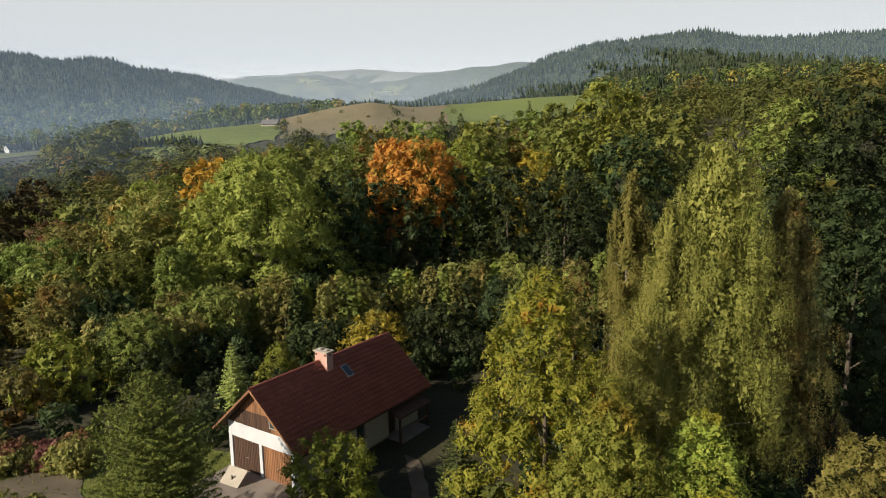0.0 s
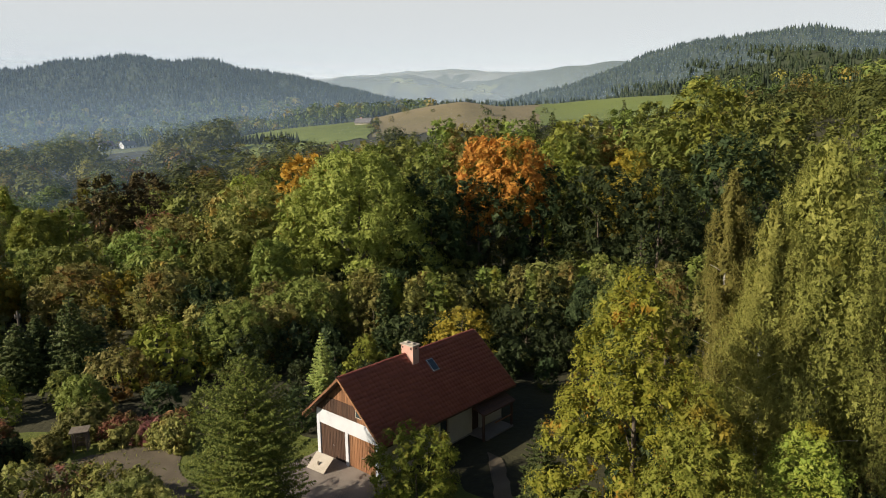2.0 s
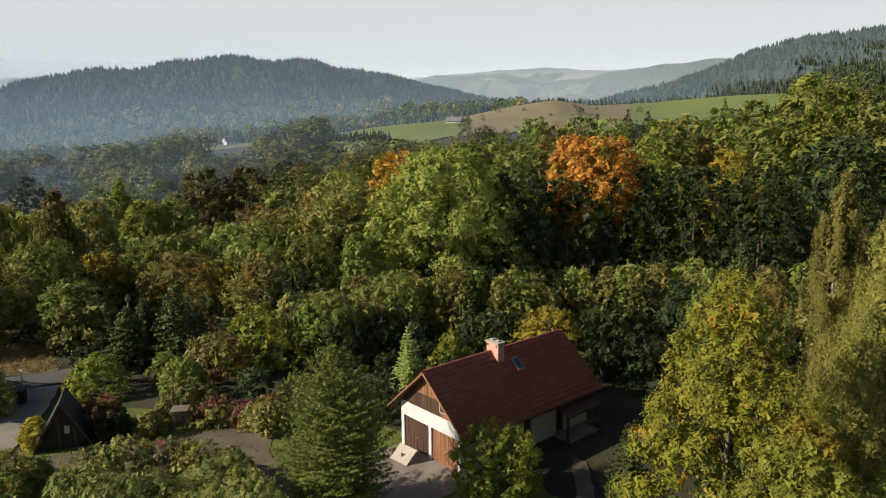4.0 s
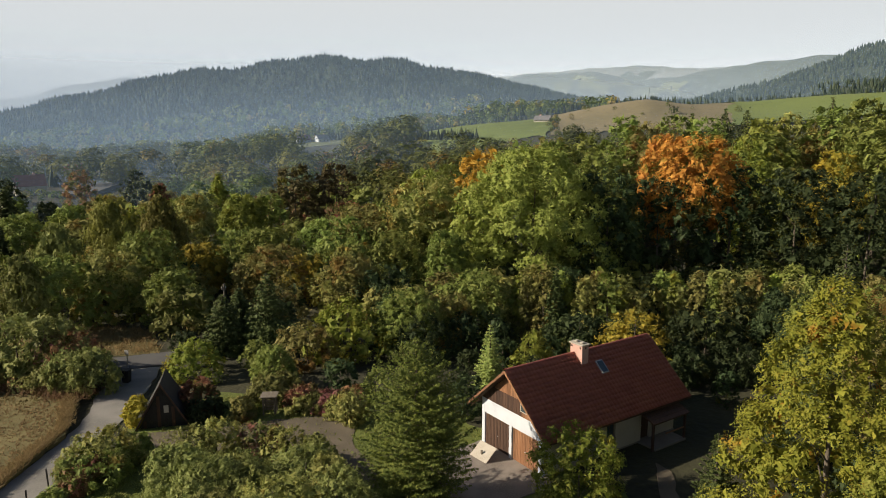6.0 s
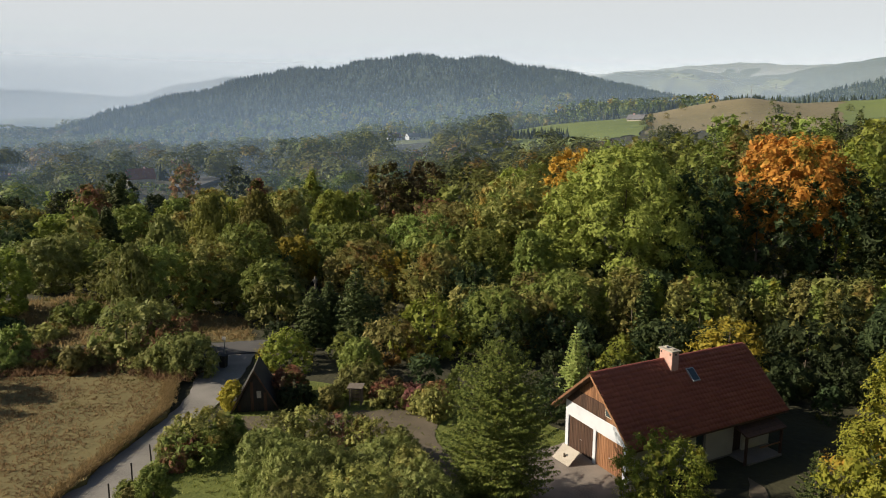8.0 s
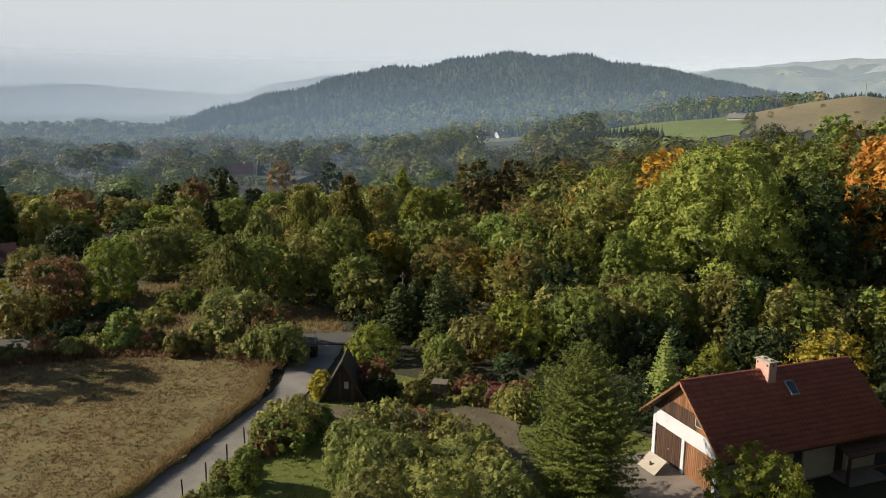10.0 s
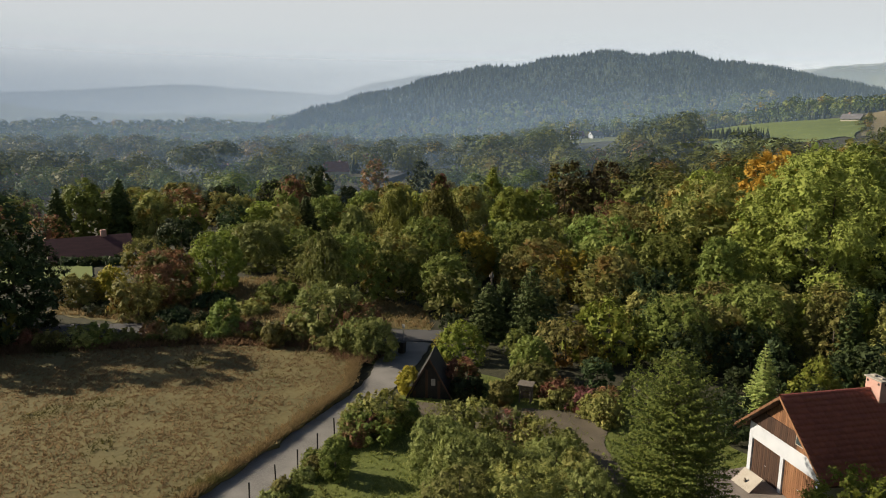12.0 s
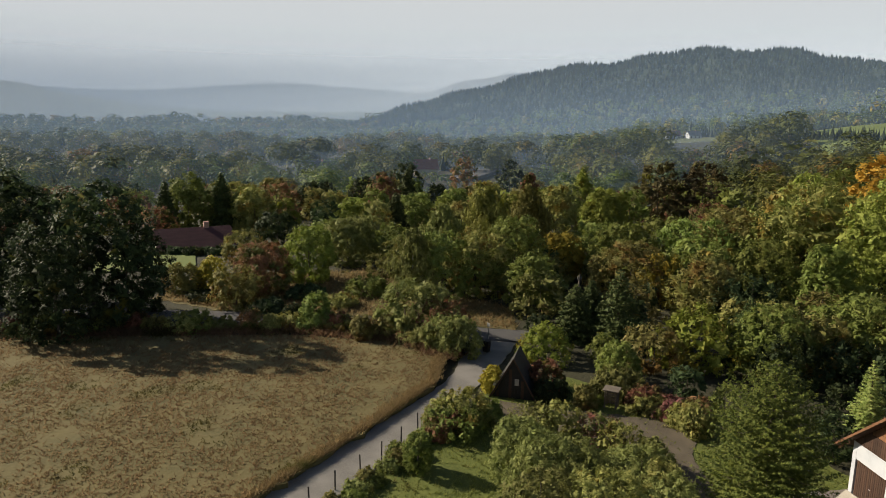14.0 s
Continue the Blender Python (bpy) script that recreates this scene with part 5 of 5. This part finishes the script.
leafy("dark", -23.2, 53.4, 4.0, 2.4)
leafy("dark", -19.3, 57.0, 3.6, 3.0)
birch("birch", -67.8, 62.6, 11.6, 4.9)
birch("willow", -68.6, 55.6, 9.8, 4.3)
birch("birch", -66.7, 69.3, 11.8, 4.3)
leafy("green", -59.5, 59.6, 8.5, 4.1)
leafy("olive", -59.6, 53.8, 7.4, 4.3)
leafy("green", -61.0, 49.1, 7.4, 3.9)
leafy("green", -51.0, 54.0, 5.7, 3.1)
birch("willow", -61.3, 45.4, 8.6, 3.4)
leafy("willow", -50.2, 38.5, 5.0, 3.2)
leafy("rust", -47.4, 38.8, 3.9, 2.1)
leafy("willow", -44.4, 37.7, 3.3, 2.1)
leafy("willow", -45.9, 37.4, 3.2, 2.0)
leafy("willow", -82.4, 49.8, 6.4, 3.5)
leafy("bright", -75.9, 40.2, 6.9, 3.0)
leafy("rust", -74.8, 33.4, 5.7, 3.4)
leafy("yellow", -78.7, 29.2, 3.8, 1.9)
leafy("olive", -70.4, 28.4, 4.5, 2.5)
leafy("olive", -79.9, 26.0, 3.2, 2.1)
leafy("willow", -87.8, 55.5, 5.8, 4.3)
leafy("green", -97.3, 55.2, 4.5, 3.2)
leafy("dark", -104.6, 49.9, 5.4, 3.8)
leafy("bright", -103.9, 63.7, 6.5, 3.0)
leafy("green", -102.4, 76.6, 7.7, 4.2)
conifer("spruce", -98.0, 69.0, 8.6, 2.9)
leafy("rust", -132.1, 90.0, 10.4, 2.9)
conifer("spruce", -133.2, 97.2, 12.4, 4.0)
leafy("olive", -92.1, 38.7, 4.5, 2.9)
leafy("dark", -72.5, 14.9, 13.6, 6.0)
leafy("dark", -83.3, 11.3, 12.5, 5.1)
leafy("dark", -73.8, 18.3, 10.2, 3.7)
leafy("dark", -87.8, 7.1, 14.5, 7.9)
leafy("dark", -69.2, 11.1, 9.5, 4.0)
leafy("green", -58.0, 31.3, 3.6, 1.4)
leafy("dark", -60.8, 30.3, 2.0, 1.1)
leafy("olive", -52.4, 32.9, 2.4, 1.0)
conifer("spruce", -130.4, 51.0, 11.8, 3.4)
conifer("spruce", -129.0, 39.9, 10.4, 2.8)
leafy("green", -132.5, 45.2, 11.3, 4.0)
leafy("olive", -123.4, 54.6, 8.6, 3.9)
leafy("yellowgreen", -83.4, 105.8, 9.3, 3.3)
leafy("olive", -47.4, 66.6, 6.4, 4.4)
leafy("green", -45.4, 77.4, 8.5, 4.8)
leafy("green", -37.7, 81.4, 8.4, 5.5)
leafy("olive", -35.6, 84.5, 13.1, 6.4)
leafy("green", -33.1, 27.9, 1.7, 2.3)
leafy("rust", -32.8, 26.6, 1.2, 1.1)
leafy("willow", -26.0, 26.7, 3.6, 1.7)
leafy("willow", -22.9, 25.4, 4.3, 1.8)
leafy("olive", -27.4, 31.6, 2.8, 1.6)
leafy("willow", -28.6, 30.4, 2.6, 1.5)
leafy("olive", -23.2, 32.6, 2.6, 1.4)
leafy("willow", -20.8, 32.2, 2.7, 1.3)
leafy("red", -25.2, 32.9, 2.5, 1.4)
leafy("willow", -21.6, 26.5, 4.1, 2.0)
leafy("willow", -19.1, 28.4, 3.9, 2.0)
leafy("olive", -17.5, 28.2, 4.0, 1.3)
leafy("olive", -30.1, 37.6, 1.6, 0.8)
leafy("rust", -27.3, 41.0, 1.6, 1.3)
leafy("red", -25.1, 41.0, 1.5, 1.2)
leafy("olive", -22.8, 40.2, 2.1, 1.2)
leafy("rust", -34.0, 37.6, 2.2, 1.5)
leafy("dark", -32.6, 36.6, 1.6, 1.2)
conifer("spruce", 0.2, 185.2, 23.9, 6.0)
leafy("green", -15.7, 124.2, 21.2, 4.1)
leafy("olive", -11.3, 119.6, 20.2, 3.9)
leafy("green", -7.5, 128.0, 21.5, 4.7)
leafy("green", -2.5, 126.1, 21.1, 4.6)
leafy("bright", 6.0, 122.0, 20.7, 5.0)
leafy("olive", 11.0, 127.7, 21.3, 4.2)
leafy("green", 15.4, 125.2, 21.7, 4.6)
leafy("green", 19.6, 120.6, 22.4, 5.0)
leafy("green", -20.3, 113.4, 18.6, 4.2)
leafy("olive", -26.4, 115.2, 17.8, 4.3)
leafy("green", -31.6, 116.0, 17.4, 3.9)
conifer("spruce", 5.3, 185.1, 23.5, 5.7)
conifer("spruce", -6.4, 165.0, 22.8, 4.7)
conifer("spruce", 21.7, 173.8, 24.0, 4.3)
conifer("spruce", 43.8, 143.5, 20.1, 3.7)
conifer("spruce", 46.4, 137.4, 18.0, 3.5)
leafy("olive", -33.3, 28.9, 2.4, 1.9)
leafy("rust", -32.7, 27.3, 1.5, 0.9)
leafy("olive", -34.2, 27.0, 1.6, 0.8)
leafy("green", -33.0, 30.6, 1.3, 1.2)
leafy("willow", -26.6, 27.4, 2.4, 1.4)
leafy("willow", -22.4, 25.6, 3.8, 2.3)
leafy("willow", -19.6, 29.0, 3.4, 2.4)
leafy("willow", -16.0, 26.5, 4.4, 2.0)
leafy("olive", -18.3, 24.4, 4.5, 2.1)
leafy("willow", -20.2, 22.3, 4.3, 2.1)
leafy("yellow", -36.4, 34.3, 1.9, 0.8)
leafy("green", -30.4, 38.5, 0.6, 0.9)
leafy("willow", -30.0, 41.3, 2.2, 1.8)
leafy("olive", -26.9, 40.6, 1.4, 1.3)
leafy("olive", -24.0, 40.4, 1.5, 1.1)
leafy("rust", -23.2, 40.9, 2.2, 1.0)
leafy("green", -30.3, 22.6, 2.3, 0.9)


# slender saplings in a thicket behind the house
for k in range(34):
    f = k / 33
    leafy(("olive", "green", "yellowgreen", "willow", "olive", "dark")[k % 6], -19.0 + 25.0 * f + rng.uniform(-0.6, 0.6), 63.0 + 5.0 * f + rng.uniform(-2.0, 2.0), rng.uniform(4.8, 7.4), rng.uniform(0.8, 1.35), 2000)


# ---- undergrowth ----
HOUSE_MIDDLE = Vector((-7.6, 43.9))


def open_ground(x, y):
    """Where no undergrowth stands: house, garden, yard, track, lanes and meadows."""
    p = Vector((x, y)) - HOUSE_MIDDLE
    along, across = p.x * 0.565 + p.y * 0.825, p.x * 0.825 - p.y * 0.565
    if abs(along) < 8.5 and abs(across) < 5.6:
        return True
    if x < -16 and y < 43.5 and x > -46:
        return True
    if x < -44 and y < 51 - 0.1 * (x + 44) and not (x < -62 and y > 44):
        return True
    lane = abs((x + 41) * 0.86 + (y - 49) * 0.5)
    return lane < 3.0 and y < 58


standing = [(o.location.x, o.location.y) for o in scene.objects if "category" in o and o["category"] in ("tree", "shrub")]
protos = []
for look_of, h, r in (("green", 5.0, 2.4), ("dark", 5.2, 2.2), ("olive", 5.4, 2.6), ("dark", 4.6, 2.2), ("willow", 4.4, 2.6), ("dark", 5.5, 2.1)):
    ob = leafy(look_of, 0.0, 60.0, h, r, 1150)
    protos.append((ob, h))
step = random.Random(11)
spots = []
while len(spots) < 190:
    az, r = radians(step.uniform(-36, 56)), math.sqrt(step.uniform(44 ** 2, 104 ** 2))
    x, y = -math.sin(az) * r, math.cos(az) * r
    if not open_ground(x, y) and all((x - a) ** 2 + (y - b) ** 2 > 6.0 for a, b, _ in spots) and all((x - a) ** 2 + (y - b) ** 2 > 4.0 for a, b in standing):
        spots.append((x, y, r))
while len(spots) < 222:
    az, r = radians(step.uniform(-38, -5)), math.sqrt(step.uniform(31 ** 2, 47 ** 2))
    x, y = -math.sin(az) * r, math.cos(az) * r
    if not open_ground(x, y) and all((x - a) ** 2 + (y - b) ** 2 > 4.0 for a, b, _ in spots):
        spots.append((x, y, r))
for k, (x, y, r) in reversed(list(enumerate(spots))):
    # nearer shrubs take the shade-dark leaves to stand for black gaps
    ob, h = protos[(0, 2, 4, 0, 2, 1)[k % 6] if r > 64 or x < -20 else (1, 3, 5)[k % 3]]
    tall = step.uniform(1.9, 3.2) if r < 64 else step.uniform(3.0, 5.4)
    m = pose(x, y, float(ground_height(x, y)), 0, 0, step.uniform(0, 360)) @ Matrix.Diagonal((tall / h * step.uniform(0.9, 1.25), tall / h * step.uniform(0.9, 1.25), tall / h, 1))
    if k < len(protos):
        protos[k][0].matrix_world = m
    else:
        copy_thing(ob, m)

# ---- trees of the village ----
protos = []
for look_of, h, r in (("green", 9.0, 3.6), ("olive", 9.5, 3.2), ("willow", 8.5, 3.4), ("dark", 9.0, 3.8), ("bright", 8.5, 3.0), ("rust", 8.0, 3.2), ("olive", 8.0, 3.6), ("green", 10.0, 3.4)):
    protos.append((leafy(look_of, -140.0, 100.0, h, r, 1250), h))
spots = []
while len(spots) < 150:
    az, r = radians(step.uniform(28, 97)), math.sqrt(step.uniform(112 ** 2, 265 ** 2))
    x, y = -math.sin(az) * r, math.cos(az) * r
    farm = 96 < r < 124 and 64 < math.degrees(az) < 80
    village = 45 < math.degrees(az) < 54 and r > 190
    if not farm and not village and all((x - a) ** 2 + (y - b) ** 2 > 36 for a, b in spots):
        spots.append((x, y))
for k, (x, y) in reversed(list(enumerate(spots))):
    ob, h = protos[k % len(protos) if k % 11 else 5]
    tall = step.uniform(6.0, 10.0) / h
    m = pose(x, y, float(ground_height(x, y)) - 0.1, 0, 0, step.uniform(0, 360)) @ Matrix.Diagonal((tall * step.uniform(0.9, 1.2), tall * step.uniform(0.9, 1.2), tall, 1))
    if k < len(protos):
        protos[k][0].matrix_world = m
    else:
        copy_thing(ob, m)


# ---- grass ----
def within(px, py, points):
    inside = np.zeros(len(px), bool)
    for (ax, ay), (bx, by) in zip(points, points[1:] + points[:1]):
        if ay != by:
            cross = ((ay > py) != (by > py)) & (px < (bx - ax) * (py - ay) / (by - ay) + ax)
            inside ^= cross
    return inside


def grass(name, x, y, low, high, wide, mat, label, z=0.04, blades=3):
    n = len(x) * blades
    x, y = np.repeat(x, blades) + rng.normal(scale=0.09, size=n), np.repeat(y, blades) + rng.normal(scale=0.09, size=n)
    h = rng.uniform(low, high, n)
    a = rng.uniform(0, 6.28, n)
    lean = rng.normal(scale=0.75, size=(n, 2)) * h[:, None] + (0.1 * h)[:, None]
    w = wide * rng.uniform(0.6, 1.4, n)
    zz = np.full(n, z)
    v = np.stack([np.stack([x - np.cos(a) * w, y - np.sin(a) * w, zz], -1), np.stack([x + np.cos(a) * w, y + np.sin(a) * w, zz], -1),
                  np.stack([x + lean[:, 0], y + lean[:, 1], zz + h], -1)], 1).reshape(-1, 3)
    return tagged(under(name, quick_mesh(name, v, np.arange(3 * n).reshape(-1, 3)), mat), label, "grass", "", "stuff")


STRAW = leaf_material("dry_grass_blades", [(0.115, 0.094, 0.033), (0.16, 0.13, 0.047), (0.21, 0.17, 0.066)], (0.135, 0.13, 0.04), 0.14, 0.25, 0.6)
BLADE = leaf_material("green_grass_blades", [(0.07, 0.1, 0.018), (0.13, 0.165, 0.028), (0.2, 0.22, 0.05)], (0.16, 0.14, 0.045), 0.15, 0.4, 0.3)
field = [(-29.6, 5.0), (-33.5, 15.3), (-36.1, 22.1), (-39.7, 31.2), (-43.6, 35.2), (-50.0, 34.0), (-56.0, 29.0), (-62.5, 20.0), (-70.0, 10.0), (-74.0, -6.0), (-34.0, -6.0)]
x, y = rng.uniform(-74, -29, 42000), rng.uniform(-6, 36, 42000)
ok = within(x, y, field) & (np.sin(x * 1.1) * np.cos(y * 0.9) + 0.7 * np.sin(x * 0.37 + y * 0.51) + rng.normal(scale=0.6, size=len(x)) > -0.9)
grass("meadow_grass", x[ok], y[ok], 0.06, 0.18, 0.045, STRAW, "tufts of dry ochre meadow grass", 0.37)
k = rng.random(5200)
vx, vy = np.interp(k, (0, 0.5, 0.8, 1), (-28.0, -36.0, -39.8, -44.4)), np.interp(k, (0, 0.5, 0.8, 1), (0.0, 22.1, 31.4, 36.0))
grass("verge_grass", vx - np.abs(rng.normal(scale=0.35, size=5200)), vy + rng.normal(scale=0.2, size=5200), 0.12, 0.4, 0.045, STRAW, "tall grass verge along the gravel track", 0.3)
k = rng.random(4200)
vx, vy = np.interp(k, (0, 0.3, 0.6, 1), (-44.0, -50.0, -56.5, -72.0)), np.interp(k, (0, 0.3, 0.6, 1), (36.6, 36.0, 31.0, 8.0))
grass("headland_weeds", vx + rng.normal(scale=0.8, size=4200), vy + rng.normal(scale=0.8, size=4200), 0.2, 0.7, 0.05, STRAW, "tall weeds along the meadow's far edge", 0.3)
yard_edge = [(-35.2, 30.4), (-35.9, 32.6), (-33.7, 34.3), (-30.0, 36.4), (-27.9, 38.4), (-25.6, 39.9), (-22.8, 39.9), (-20.0, 36.0), (-17.0, 32.6), (-19.0, 32.4), (-21.6, 34.6), (-24.6, 35.2), (-31.4, 31.6)]
lawn = [(-30.0, 15.5), (-32.2, 22.6), (-34.0, 27.4), (-36.0, 33.0), (-34.6, 40.6), (-27.0, 43.0), (-17.0, 43.5), (-12.5, 41.0), (-16.4, 36.0), (-16.8, 32.6), (-13.6, 31.2), (-9.0, 33.8), (-4.0, 34.0), (2.0, 36.0), (2.0, 31.0), (-14.0, 10.0)]
x, y = rng.uniform(-36, 2, 26000), rng.uniform(10, 43, 26000)
ok = within(x, y, lawn) & (~within(x, y, yard_edge) | (rng.random(len(x)) < 0.3)) & (np.sin(x * 0.9) * np.cos(y * 0.8) + rng.normal(scale=0.7, size=len(x)) > -0.2)
grass("lawn_grass", x[ok], y[ok], 0.06, 0.22, 0.03, BLADE, "uneven green lawn grass")
x, y = rng.uniform(-84, -46, 12000), rng.uniform(22, 52, 12000)
ok = within(x, y, [(-46.0, 46.5), (-51.0, 44.0), (-60.6, 36.4), (-70.0, 27.0), (-79.0, 22.0), (-84.0, 36.0), (-76.0, 50.0), (-62.0, 50.0), (-52.0, 52.0)])
grass("rough_tufts", x[ok], y[ok], 0.2, 0.6, 0.045, STRAW, "rough dry grass tufts beyond the lane", 0.02)

# weeds and low shrubs between meadow and lane
for k in range(32):
    f = k / 31
    x, y = np.interp(f, (0, 0.3, 0.6, 1), (-46.5, -52.0, -58.5, -74.0)), np.interp(f, (0, 0.3, 0.6, 1), (37.6, 35.8, 30.5, 8.0))
    leafy(("olive", "rust", "willow", "green", "olive")[k % 5], x + rng.uniform(-0.8, 0.8), y + rng.uniform(-0.8, 0.8), rng.uniform(0.9, 2.3), rng.uniform(0.9, 1.6), 1500)

# low shrubs along the garden fence
for k in range(15):
    f = k / 14
    leafy(("olive", "green", "willow")[k % 3], -28.4 - 5.4 * f + rng.uniform(-0.4, 0.5), 13.6 + 13.0 * f + rng.uniform(-0.5, 0.5), rng.uniform(0.5, 1.1), rng.uniform(0.45, 0.8), 2000)

# clipped hedge before the farmhouse
for k in range(7):
    leafy("dark", -98.5 - 1.9 * k + rng.uniform(-0.2, 0.2), 44.0 - 2.6 * k + rng.uniform(-0.3, 0.3), rng.uniform(0.6, 0.8), 1.6, 1500)
